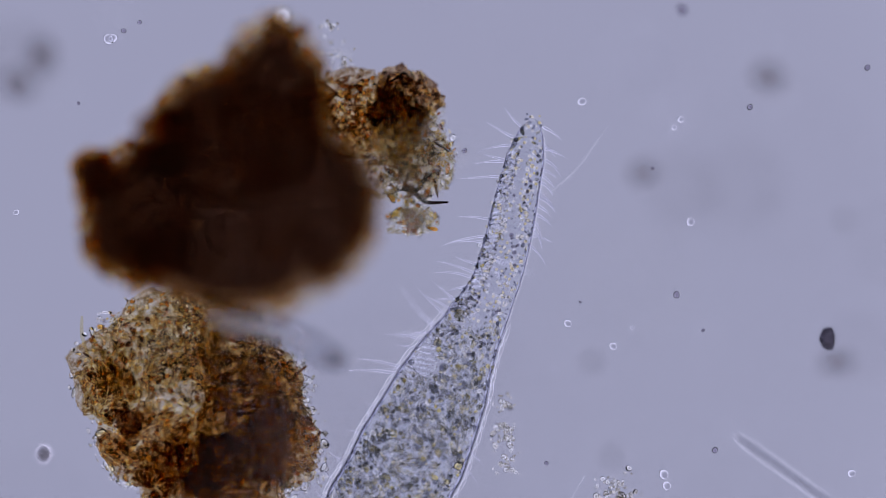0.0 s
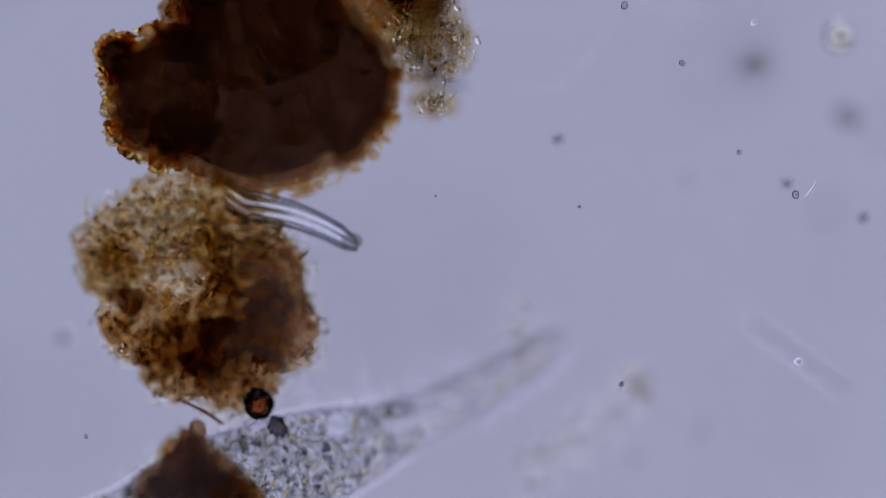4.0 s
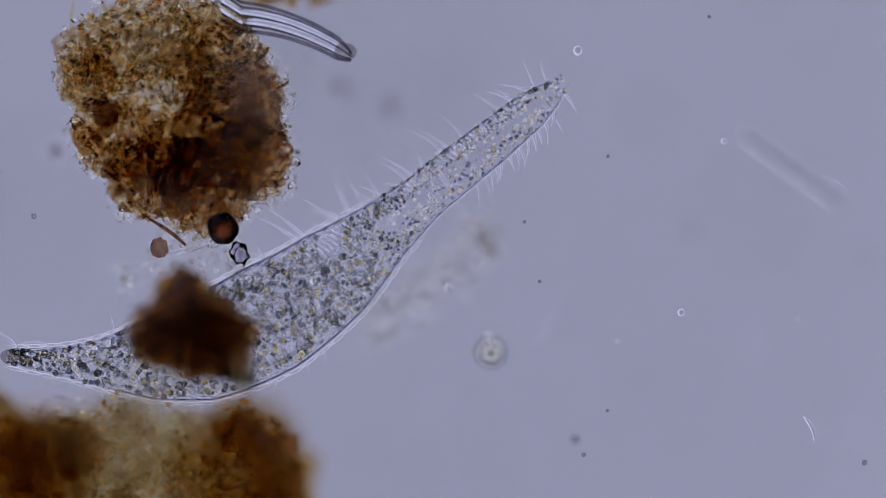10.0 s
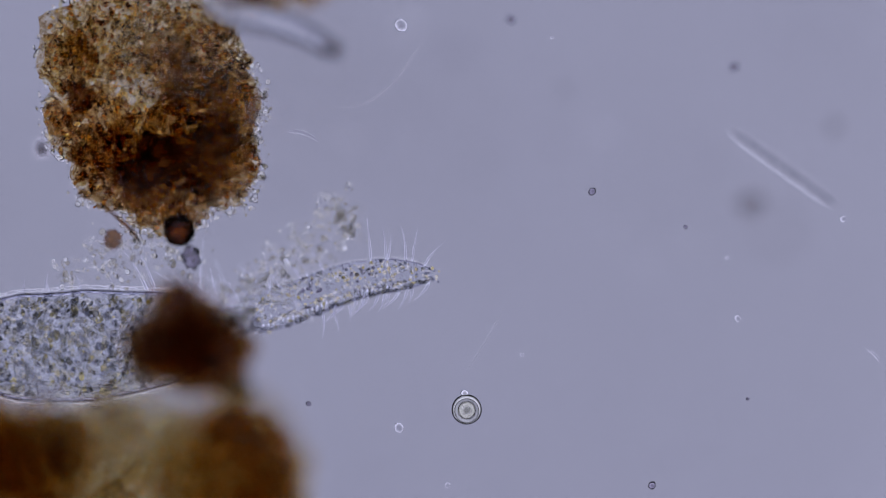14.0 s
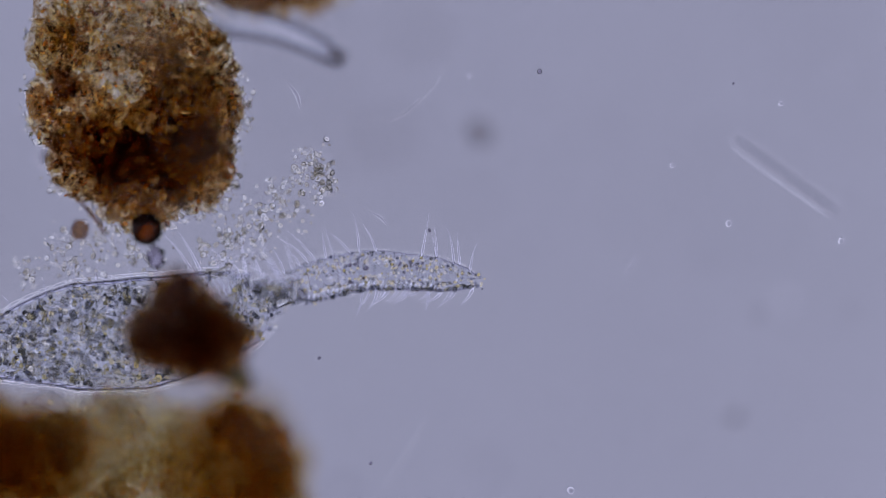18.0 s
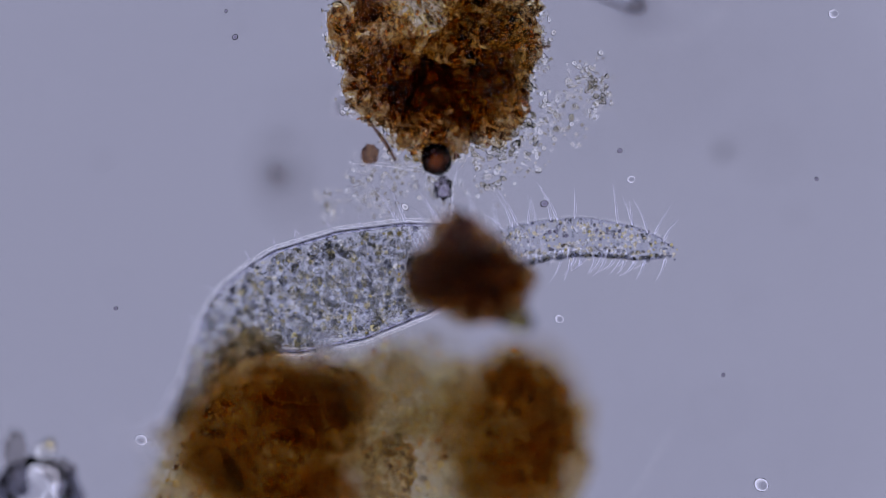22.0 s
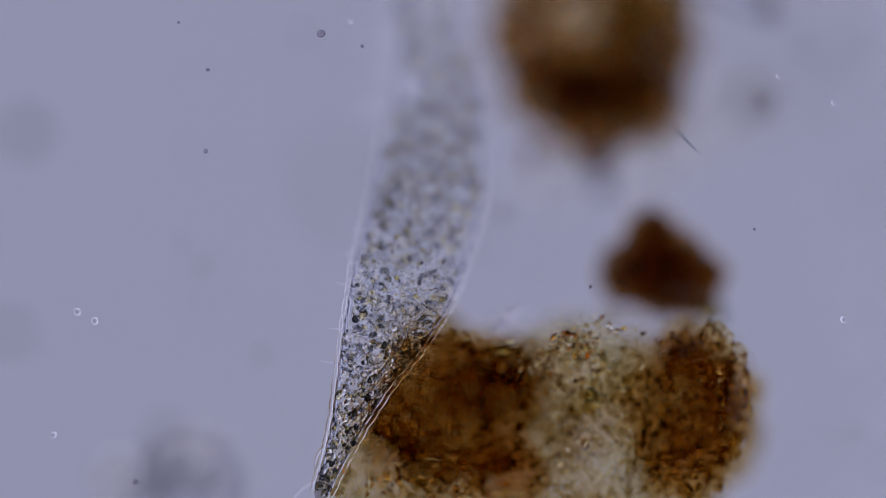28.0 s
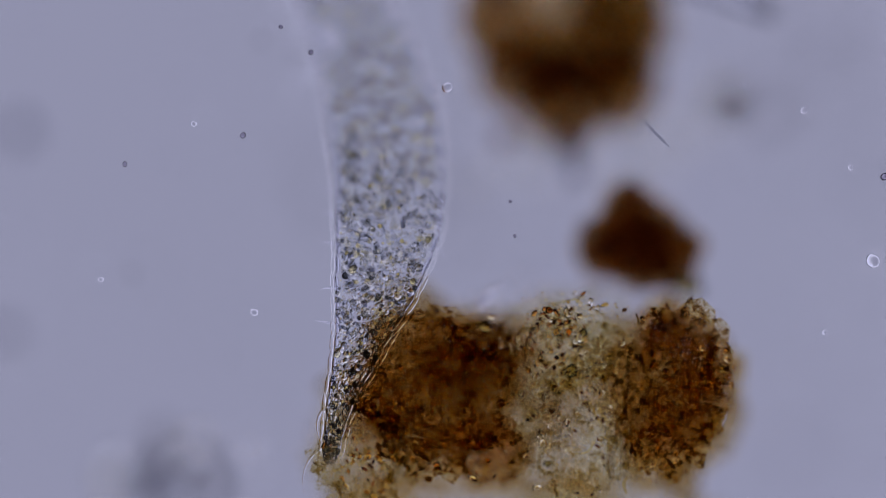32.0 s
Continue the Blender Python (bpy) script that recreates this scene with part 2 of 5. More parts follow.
def tube(points, radii, sides=8):
    """A tapering closed tube along points."""
    verts, faces = [], []
    n = len(points)
    for i, p in enumerate(points):
        p = Vector(p)
        d = (Vector(points[min(i + 1, n - 1)]) - Vector(points[max(i - 1, 0)])).normalized()
        a = d.cross(Vector((0, 0, 1)))
        a = a.normalized() if a.length > 1e-3 else Vector((1, 0, 0))
        b = d.cross(a)
        for j in range(sides):
            w = 2 * math.pi * j / sides
            verts.append(p + (a * math.cos(w) + b * math.sin(w)) * radii[i])
    for i in range(n - 1):
        for j in range(sides):
            k = (j + 1) % sides
            faces.append((i * sides + j, i * sides + k, (i + 1) * sides + k, (i + 1) * sides + j))
    faces.append(tuple(range(sides))[::-1])
    faces.append(tuple((n - 1) * sides + j for j in range(sides)))
    return verts, faces


# ---- the slide and the lit field ----
def slab(name, x0, x1, y0, y1, z0, z1, bevel):
    bm = bmesh.new()
    bmesh.ops.create_cube(bm, size=1)
    for v in bm.verts:
        v.co = ((x0 + x1) / 2 + v.co.x * (x1 - x0), (y0 + y1) / 2 + v.co.y * (y1 - y0), (z0 + z1) / 2 + v.co.z * (z1 - z0))
    bmesh.ops.bevel(bm, geom=list(bm.edges), offset=bevel, segments=2, affect="EDGES")
    me = bpy.data.meshes.new(name)
    bm.to_mesh(me)
    bm.free()
    return me


SLIDE_Z = -0.12
tagged(piece("ground", slab("ground", -3.6, 2.8, -2.6, 2.6, SLIDE_Z - 0.12, SLIDE_Z, 0.01), M_GLASS),
       "clear glass microscope slide under the water", "slide", kind="structure")
bm = bmesh.new()
bmesh.ops.create_circle(bm, cap_ends=True, radius=31.0, segments=128)
me = bpy.data.meshes.new("backdrop")
bm.to_mesh(me)
bm.free()
field = tagged(piece("backdrop", me, M_FIELD), "lavender lit field of the microscope lamp with an added unseen brighter ring", "light", kind="structure")
FIELD_X = -1.2


# ---- brown clumps of debris ----
def clump(name, label, lobes, seed, groups, clods=(), mass=(), rim=()):
    """lobes: (u, v, z, ru, rv, rz, material, roughness) in mm about the anchor.
    groups: (part, number, smallest, largest, stretch, material, inner, outer, lobes, side) grains spread over the lobes.
    clods: (number, smallest, largest) of small clods that fill the lobes. mass: lobes that have grown into one body, and its nested layers (scale, material).
    rim: (number, smallest, largest, material, lobes) of clods round the lobes' edges."""
    rng = np.random.default_rng(seed)
    e = thing(name, label, "debris", "brown debris clumps")
    vols, shells = [], [[] for _ in (mass[1] if mass else ())]
    for i, (u, v, z, ru, rv, rz, mat, rough) in enumerate(lobes):
        k = 0.95 if mass else 0.78 if clods else 0.88
        verts, faces = lump(rng, (ru * MM * k, rv * MM * k, rz * MM * (0.8 if clods and not mass else 1)), rough, ICO4 if max(ru, rv) < 140 else ICO5)
        c = np.array([u, -v, z]) * MM
        if mass and i in mass[0]:
            for grown, (scale, _) in zip(shells, mass[1]):
                grown.append((verts * scale + c, faces))
        else:
            piece("lump", mesh_from("lump", verts + c, faces), mat, e)
        vols.append((c, np.array([ru, rv, rz]) * MM))
    for grown, (scale, mat) in zip(shells, mass[1] if mass else ()):
        n = np.cumsum([0] + [len(v) for v, _ in grown])
        body = piece("crust" if scale == 1 else "core", mesh_from("mass", np.vstack([v for v, _ in grown]), np.vstack([f + k for (_, f), k in zip(grown, n)])), mat, e)
        re = body.modifiers.new("grown", "REMESH")
        re.mode, re.voxel_size, re.use_smooth_shade = "VOXEL", 0.006, True
    if clods:
        w = np.array([r[0] * r[1] for _, r in vols])
        for i in rng.choice(len(vols), clods[0], p=w / w.sum()):
            d = rng.normal(size=3)
            d *= rng.random() ** 0.4 / np.linalg.norm(d)
            r = clods[1] * (clods[2] / clods[1]) ** rng.random()
            p = vols[i][0] + d * np.maximum(vols[i][1] - r * MM * 0.8, 0.01)
            verts, faces = lump(rng, (r * MM, r * MM * (0.6 + 0.4 * rng.random()), r * MM * 0.7), 0.55, ICO3)
            a = rng.random() * 6.28
            verts = verts @ np.array([[math.cos(a), math.sin(a), 0], [-math.sin(a), math.cos(a), 0], [0, 0, 1]])
            piece("clod", mesh_from("clod", verts + p, faces), lobes[i][6], e)
    for k in range(rim[0] if rim else 0):
        c, size = vols[rng.choice(rim[4])]
        w, q, r = rng.random() * 6.28, 0.86 + 0.14 * rng.random(), rim[1] * (rim[2] / rim[1]) ** rng.random()
        verts, faces = lump(rng, (r * MM, r * MM * (0.6 + 0.4 * rng.random()), r * MM * 0.7), 0.6, ICO2)
        p = c + np.array([math.cos(w) * q, math.sin(w) * q, 0.5 * (rng.random() - 0.5)]) * size
        piece("clod", mesh_from("clod", verts + p, faces), rim[3], e)
    wt = np.array([r[0] * r[1] for _, r in vols])
    for part, number, small, large, stretch, mat, lo, hi, only, *upper in groups:
        pick = [i for i in range(len(vols)) if not only or i in only]
        idx = rng.choice(pick, number, p=wt[pick] / wt[pick].sum())
        d = rng.normal(size=(number, 3))
        d /= np.linalg.norm(d, axis=1)[:, None]
        if upper:
            d[:, 2] = np.abs(d[:, 2])
        rad = lo + (hi - lo) * rng.random(number) ** 0.7
        p = np.array([vols[i][0] for i in idx]) + d * np.array([vols[i][1] for i in idx]) * rad[:, None]
        if len(upper) > 1:
            p[:, 2] = (upper[0] + upper[1] * rng.normal(size=number)) * MM
        verts, faces = grains(rng, p, small * MM, large * MM, stretch, None, 0.12)
        piece(part, mesh_from(part, verts, faces), mat, e, kind="stuff")
    return e


def strand(name, parent, material, radius, points, taper=0.6, label=""):
    """A smooth thread through points (u, v, z) in mm about the anchor."""
    p = np.array(points, float) * np.array([1, -1, 1]) * MM
    ext = np.vstack([2 * p[0] - p[1], p, 2 * p[-1] - p[-2]])
    out = []
    for i in range(len(p) - 1):
        a, b, c, d = ext[i:i + 4]
        for g in (0, 0.2, 0.4, 0.6, 0.8):
            out.append(0.5 * (2 * b + (c - a) * g + (2 * a - 5 * b + 4 * c - d) * g * g + (3 * b - a - 3 * c + d) * g ** 3))
    out.append(p[-1])
    n = len(out)
    rad = [radius * MM * (1 - (1 - taper) * abs(2 * i / (n - 1) - 1) ** 2) for i in range(n)]
    v, f = tube([tuple(q) for q in out], rad, 8)
    return piece(name, mesh_from(name, v, f), material, parent, label)


def blob(name, parent, material, u, v, z, radii, label="", rough=0.06, seed=1, turn=0.0):
    w, f = lump(np.random.default_rng(seed), [r * MM for r in radii], rough, ICO3)
    c, s_ = math.cos(math.radians(turn)), math.sin(math.radians(turn))
    w = w @ np.array([[c, s_, 0], [-s_, c, 0], [0, 0, 1]])
    return piece(name, mesh_from(name, w + np.array((u, -v, z)) * MM, f), material, parent, label)


clump_a = clump("debris_clump", "large near-black brown clump of decayed plant matter", [
    (10, 75, 0, 232, 182, 110, M_BLACK, 0.12), (62, -118, -35, 96, 150, 90, M_BLACK, 0.16), (-40, -60, -45, 118, 120, 80, M_BLACK, 0.18),
    (-180, 78, -50, 98, 126, 75, M_BLACK, 0.14), (-254, 8, -55, 34, 40, 32, M_BLACK, 0.2),
    (140, 62, 10, 112, 150, 100, M_BLACK, 0.14), (-130, 140, 0, 60, 40, 40, M_CRUST, 0.4), (-120, -50, 0, 60, 60, 40, M_CRUST, 0.4),
    (195, -112, -122, 110, 56, 16, M_UMBER, 0.5), (292, -122, -126, 62, 54, 16, M_RED_CRUST, 0.5),
    (300, -25, -124, 78, 78, 14, M_PALE_SHEET, 0.5), (305, 88, -124, 42, 26, 12, M_PALE_SHEET, 0.5), (255, -60, -130, 70, 50, 10, M_SHEET, 0.5)], 11, [
    ("amber_coating", 1500, 3, 8, 2.4, M_FLAKE, 0.9, 1.04, (0, 1, 2, 3, 4)),
    ("amber_coating", 1500, 3, 8, 2.4, M_GR_AMBER, 0.95, 1.06, (1, 2, 3, 4)),
    ("amber_coating", 700, 2.2, 6.5, 2.4, M_GR_AMBER, 0.3, 1.08, (8, 9), -130, 10),
    ("amber_coating", 700, 3, 8, 1.8, M_GR_AMBER, 0.8, 1.05, (2, 3, 4), -80, 14),
    ("dark_speckle", 220, 2, 6, 3.5, M_GR_DARK, 0.3, 1.04, (8, 9, 10), -130, 10),
    ("pale_fringe", 700, 2, 6.5, 2.4, M_GR_PALE, 0.3, 1.16, (9, 10, 11), -130, 10),
    ("yellow_grain", 420, 2, 6.5, 2.6, M_GR_AMBER, 0.2, 1.1, (10, 11), -130, 10),
    ("amber_coating", 420, 2.4, 7, 2.2, M_FLAKE, 0.2, 1.06, (8, 9, 10), -46, 10),
    ("pale_fringe", 300, 2, 6.5, 2.2, M_GR_PALE, 0.2, 1.12, (10, 11), -46, 10)], mass=((0, 1, 2, 3, 4, 5), ((1, M_OLIVE_CRUST), (0.95, M_SHELL), (0.89, M_SHELL), (0.80, M_BLACK))), rim=(190, 7, 18, M_CLOD_DARK, (0, 1, 2, 3, 4, 5)))
strand("fibre", clump_a, M_INK, 4, [(270, 30, -140), (310, 35, -140), (330, 10, -140), (352, 0, -140)], 0.4, "thin black fibre")
strand("fibre", clump_a, M_INK, 4, [(262, 42, -140), (300, 30, -140), (325, 55, -140), (368, 56, -140)], 0.4, "thin black fibre")
strand("fibre", clump_a, M_INK, 2.5, [(262, -155, -140), (290, -172, -140), (297, -160, -140)], 0.5, "thin black fibre")
strand("fibre", clump_a, M_INK, 2.5, [(330, -80, -140), (350, -45, -140), (372, -38, -140)], 0.5, "thin black fibre")

clump_b = clump("debris_clump", "rounded amber and brown clump of decayed plant matter", [
    (0, 15, 0, 150, 190, 40, M_CLOD_OCHRE, 0.22), (-35, -135, 0, 125, 84, 36, M_CLOD_OCHRE, 0.28), (-132, -108, 0, 52, 58, 30, M_CLOD_OCHRE, 0.3),
    (-148, 2, 0, 46, 70, 30, M_CLOD_RUST, 0.3), (-85, 105, 0, 74, 72, 34, M_CLOD_DARK, 0.3), (-5, 176, 0, 76, 62, 32, M_CLOD_DARK, 0.3),
    (92, 138, 0, 72, 72, 34, M_CLOD_DARK, 0.3), (124, 20, 0, 66, 90, 36, M_CLOD_RUST, 0.3), (68, -80, 0, 94, 80, 34, M_CLOD_OCHRE, 0.3),
    (-60, 110, 6, 92, 68, 10, M_UMBER, 0.45), (34, 118, -6, 90, 60, 10, M_UMBER, 0.45), (-10, 60, 10, 110, 48, 9, M_UMBER, 0.5),
    (78, 50, -4, 92, 100, 10, M_SHEET, 0.45), (-2, 178, 0, 68, 60, 10, M_UMBER, 0.4), (-104, 40, -8, 66, 80, 10, M_UMBER, 0.45),
    (104, -30, 4, 74, 96, 9, M_SHEET, 0.45), (-118, -32, 20, 26, 24, 18, M_DARK, 0.3), (-168, -2, 0, 24, 32, 24, M_CLOD_DARK, 0.3),
    (-44, 118, 15, 44, 30, 20, M_DARK, 0.35), (-4, 84, 8, 40, 26, 20, M_DARK, 0.4), (-130, -96, 0, 48, 54, 9, M_SHEET, 0.4), (-30, -130, -3, 118, 80, 9, M_PALE_SHEET, 0.4), (100, 130, 8, 66, 66, 9, M_UMBER, 0.45)], 12, [
    ("amber_coating", 360, 2.2, 7, 2.2, M_GR_AMBER, 0.6, 1.05, (1, 2, 3, 4, 5, 6, 7, 8)),
    ("mid_grain", 1650, 2.0, 6, 2.0, M_GR_AMBER, 0.3, 1.05, (0, 1, 2, 3, 4, 5, 6, 7, 8), -8, 14),
    ("mid_grain", 420, 2.4, 8, 2.2, M_HONEY, 0.1, 1.03, (0, 2, 3, 4, 5, 6, 7, 8), -2, 8),
    ("mid_grain", 480, 1.8, 5.5, 2.2, M_GR_DARK, 0.1, 1.02, (3, 4, 5, 6, 7, 9, 10, 11, 12, 13, 14), -4, 8),
    ("mid_grain", 210, 2, 5, 2.4, M_GR_DARK, 0.2, 1.02, (1, 2, 8), -8, 12),
    ("amber_flake_layer", 300, 2.5, 8, 2.2, M_GR_AMBER, 0.3, 1.04, (3, 4, 5, 6, 7, 9, 12)),
    ("globule", 330, 2.6, 6.5, 1.4, M_GLOBE, 0.2, 1.0, (0, 1, 3, 4, 6, 7, 8, 10), -4, 24),
    ("clear_grain", 720, 2.0, 6.0, 2.0, M_GR_PALE, 0.1, 1.02, (0, 1, 2, 3, 6, 7, 8), -4, 22),
    ("fine_grain", 360, 1.6, 4.8, 2.0, M_GR_AMBER, 0.86, 1.05, (1, 3, 4, 5, 6, 7, 8), 1),
    ("fine_grain", 150, 1.8, 5.0, 2.0, M_GR_DARK, 0.7, 1.04, (3, 4, 5, 6, 7), 1),
    ("top_grain", 190, 2.5, 7, 1.8, M_GR_AMBER, 0.1, 0.92, (0, 4, 5, 6, 7, 8), 60, 24),
    ("pale_fringe", 900, 2, 6, 1.8, M_GR_PALE, 0.95, 1.34, (5, 6, 7)),
    ("pale_fringe", 620, 2.2, 6, 2.0, M_GR_FLOC, 0.98, 1.26, (6, 7, 8), -2, 9),
    ("pale_fringe", 250, 2, 6, 2.0, M_GR_PALE, 0.98, 1.28, (4, 3)),
    ("pale_fringe", 250, 2, 5, 2.6, M_GR_PALE, 0.96, 1.16, (1, 2, 8))], clods=(60, 8, 20), mass=((0, 1, 2, 3, 4, 5, 6, 7, 8), ((1, M_OLIVE_CRUST),)))
fib_b = np.random.default_rng(121)
for k in range(60):
    u, v = (-20, -70) + fib_b.normal(size=2) * (62, 62)
    a, b, ln, z = 0.9 + fib_b.normal() * 0.7, fib_b.normal() * 0.6, 12 + 20 * fib_b.random(), -12 + 24 * fib_b.random()
    strand("short_fibre", clump_b, (M_HAIR, M_FILM, M_FLAKE)[k % 3], 1.7 + 1.8 * fib_b.random(),
           [(u, v, z), (u + ln * math.cos(a), v + ln * math.sin(a), z + 4), (u + ln * (math.cos(a) + math.cos(a + b)), v + ln * (math.sin(a) + math.sin(a + b)), z)], 0.5)
blob("droplet", clump_b, M_DROP, 6, 232, 20, (28, 29, 26), "dark-rimmed round amber droplet", 0.08)
blob("cell", clump_b, M_DOT, 18, 284, 20, (15, 20, 14), "dark uneven cell", 0.35, 3)
blob("cell", clump_b, M_DARK, -112, 226, 20, (15, 17, 14), "dark olive uneven cell", 0.35, 4)
strand("splinter", clump_b, M_GR_DARK, 3.5, [(-112, 170, 20), (-85, 205, 20), (-66, 238, 20)], 0.5, "dark thin splinter")
strand("splinter", clump_b, M_ROD, 4, [(-150, 240, 10), (-60, 246, 10), (10, 262, 10)], 0.6, "clear thin splinter")
strand("bristle", clump_b, M_HONEY, 3.5, [(-130, -165, 10), (-122, -205, 10), (-106, -236, 10)], 0.6, "amber bent bristle")
strand("bristle", clump_b, M_GR_DARK, 3, [(150, -20, 20), (175, -30, 20), (192, -42, 20)], 0.5)
strand("bristle", clump_b, M_GR_DARK, 3, [(160, 40, 20), (185, 32, 20), (204, 28, 20)], 0.5)

clump_c = clump("debris_clump", "large lobed ochre clump with a pale granular middle", [
    (-110, 150, -15, 140, 140, 150, M_CLOD_RUST, 0.42), (-30, 120, 50, 95, 110, 110, M_CLOD_RUST, 0.42),
    (-200, 260, -50, 105, 130, 150, M_CLOD_RUST, 0.42), (0, 265, 40, 62, 55, 80, M_CLOD_RUST, 0.42),
    (170, 200, 20, 120, 190, 120, M_CLOD_PALE, 0.25), (110, 70, 20, 120, 72, 110, M_CLOD_PALE, 0.3), (30, 60, 40, 60, 60, 80, M_CLOD_RUST, 0.42), (330, 150, 40, 105, 160, 120, M_CLOD_DARK, 0.42),
    (405, 125, 50, 48, 85, 80, M_CLOD_DARK, 0.42), (320, 30, 70, 46, 44, 60, M_CLOD_RUST, 0.42),
    (70, 420, 10, 320, 135, 110, M_CLOD_RUST, 0.42), (150, 5, 60, 110, 45, 60, M_CLOD_PALE, 0.35), (300, 235, 50, 58, 90, 90, M_CLOD_RUST, 0.42)], 13, [
    ("amber_coating", 220, 2.5, 8, 2.0, M_GR_AMBER, 0.92, 1.05, (0, 1, 2, 3, 7, 8, 9, 12)),
    ("fine_grain", 130, 1.8, 5.5, 2.0, M_GR_AMBER, 0.88, 1.06, (0, 1, 2, 3, 7, 8, 9, 12), 1),
    ("dark_speckle", 120, 2, 7, 2.8, M_GR_DARK, 0.4, 1.05, (0, 1, 2, 3, 7, 8, 9, 12)),
    ("top_grain", 240, 2.6, 7, 1.8, M_GR_AMBER, 0.1, 0.98, (0, 1, 2, 3, 7, 8, 9, 12), 143, 7),
    ("top_grain", 150, 3, 8, 1.5, M_GLOBE, 0.1, 1.0, (4, 5, 6, 11), 143, 7),
    ("top_grain", 320, 2, 7, 2.4, M_HONEY, 0.1, 0.98, (0, 1, 2, 3, 7, 8, 9, 12), 143, 7),
    ("top_grain", 150, 2, 6, 2.6, M_GR_DARK, 0.1, 0.96, (0, 1, 2, 3, 7, 8, 9, 12), 143, 7),
    ("top_grain", 60, 2, 5.5, 1.8, M_GR_DARK, 0.1, 1.0, (4, 5, 6, 11), 143, 7),
    ("yellow_grain", 140, 2, 6.5, 1.6, M_GR_AMBER, 0.2, 1.0, (5, 11), 143, 7),
    ("mid_grain", 310, 2.4, 9, 2.0, M_HONEY, 0.2, 1.04, (0, 1, 2, 3, 7, 8, 9, 12), 0, 6),
    ("mid_grain", 160, 2.4, 8, 2.0, M_HONEY, 0.2, 1.04, (0, 1, 2, 3, 7, 8, 9, 12), -64, 6),
    ("mid_grain", 215, 2, 7, 2.0, M_GR_DARK, 0.1, 1.04, (0, 1, 2, 3, 7, 8, 9, 12), 0, 6),
    ("mid_grain", 130, 2, 6, 2.0, M_GR_DARK, 0.1, 1.04, (0, 1, 2, 3, 7, 8, 9, 12), -64, 6),
    ("mid_grain", 60, 2, 5.5, 1.8, M_GR_DARK, 0.1, 1.04, (4, 5, 6, 11), 0, 6),
    ("mid_grain", 40, 2, 5.5, 1.8, M_GR_DARK, 0.1, 1.04, (4, 5, 6, 11), -64, 6),
    ("low_grain", 140, 2.5, 8, 1.8, M_GR_AMBER, 0.2, 1.02, (1, 4, 5, 6, 7, 8, 9), -76, 12),
    ("low_grain", 90, 2, 7, 1.8, M_GR_DARK, 0.2, 1.02, (1, 7, 8, 9), -76, 12),
    ("mid_grain", 650, 2.2, 6.5, 1.9, M_GR_AMBER, 0.2, 1.04, (0, 1, 2, 3, 7, 8, 9, 12), 0, 6),
    ("mid_grain", 450, 2.2, 6.5, 1.9, M_GR_AMBER, 0.2, 1.04, (0, 1, 2, 3, 7, 8, 9, 12), -64, 6),
    ("mid_grain", 240, 2.4, 6.5, 1.5, M_GLOBE, 0.2, 1.04, (4, 5, 6, 11), 0, 6),
    ("mid_grain", 240, 2.4, 6.5, 1.5, M_GLOBE, 0.2, 1.04, (4, 5, 6, 11), -64, 6),
    ("mid_grain", 210, 2.2, 6.5, 1.9, M_GR_AMBER, 0.2, 1.04, (4, 5, 6, 11), 0, 6),
    ("mid_grain", 210, 2.2, 6.5, 1.9, M_GR_AMBER, 0.2, 1.04, (4, 5, 6, 11), -64, 6),
    ("low_grain", 330, 2.5, 8, 1.8, M_GR_AMBER, 0.2, 1.04, (0, 1, 2, 3, 4, 6), -122, 12),
    ("low_grain", 230, 2.5, 8, 1.6, M_GLOBE, 0.2, 1.04, (0, 4, 5, 6), -122, 12),
    ("low_grain", 200, 2, 7, 1.6, M_GR_DARK, 0.2, 1.04, (0, 1, 2, 3, 4, 6), -122, 10),
    ("low_grain", 200, 2, 8, 2.0, M_FLAKE, 0.2, 1.04, (0, 1, 2, 3, 4, 6), -122, 10),
    ("pale_fringe", 300, 2, 7, 2.0, M_GR_PALE, 0.95, 1.15, (1, 2, 7, 8)),
    ("pale_fringe", 120, 2.5, 8, 2.2, M_GR_PALE, 0.6, 1.08, (4, 6, 11))], clods=(40, 10, 24), mass=((0, 1, 2, 3, 6, 7, 8, 9, 12), ((1, M_OCHRE_CRUST),)), rim=(130, 8, 22, M_CLOD_RUST, (0, 1, 2, 3, 7, 8, 9, 12)))
sheet_rng = np.random.default_rng(132)
for u, v, ru, rv, mat in ((-80, 140, 150, 140, M_SHEET), (-205, 270, 95, 110, M_PALE_SHEET), (335, 150, 105, 160, M_SHEET), (130, 60, 115, 70, M_PALE_SHEET),
                          (160, 230, 105, 130, M_PALE_SHEET)):
    for z, k in ((0, 0.95), (143, 0.86)):
        w, fc = lump(sheet_rng, (ru * k * MM, rv * k * MM, 0.007), 0.55, ICO4)
        piece("sheet", mesh_from("sheet", w + np.array((u + 8 * sheet_rng.normal(), -v + 8 * sheet_rng.normal(), z)) * MM, fc), mat, clump_c)
for u, v, ru, rv, z in ((-120, 180, 120, 120, -118), (0, 100, 90, 75, -82), (110, 210, 45, 60, -120), (345, 130, 80, 110, -70)):
    w, fc = lump(sheet_rng, (ru * MM, rv * MM, 0.008), 0.3, ICO4)
    piece("sheet", mesh_from("sheet", w + np.array((u, -v, z)) * MM, fc), M_LOW_SHEET, clump_c)
w, fc = lump(sheet_rng, (0.066, 0.046, 0.010), 0.4, ICO4)
piece("sheet", mesh_from("sheet", w + np.array((10, -262, 100)) * MM, fc), M_UMBER, clump_c, "dark brown patch")
low_rng = np.random.default_rng(133)
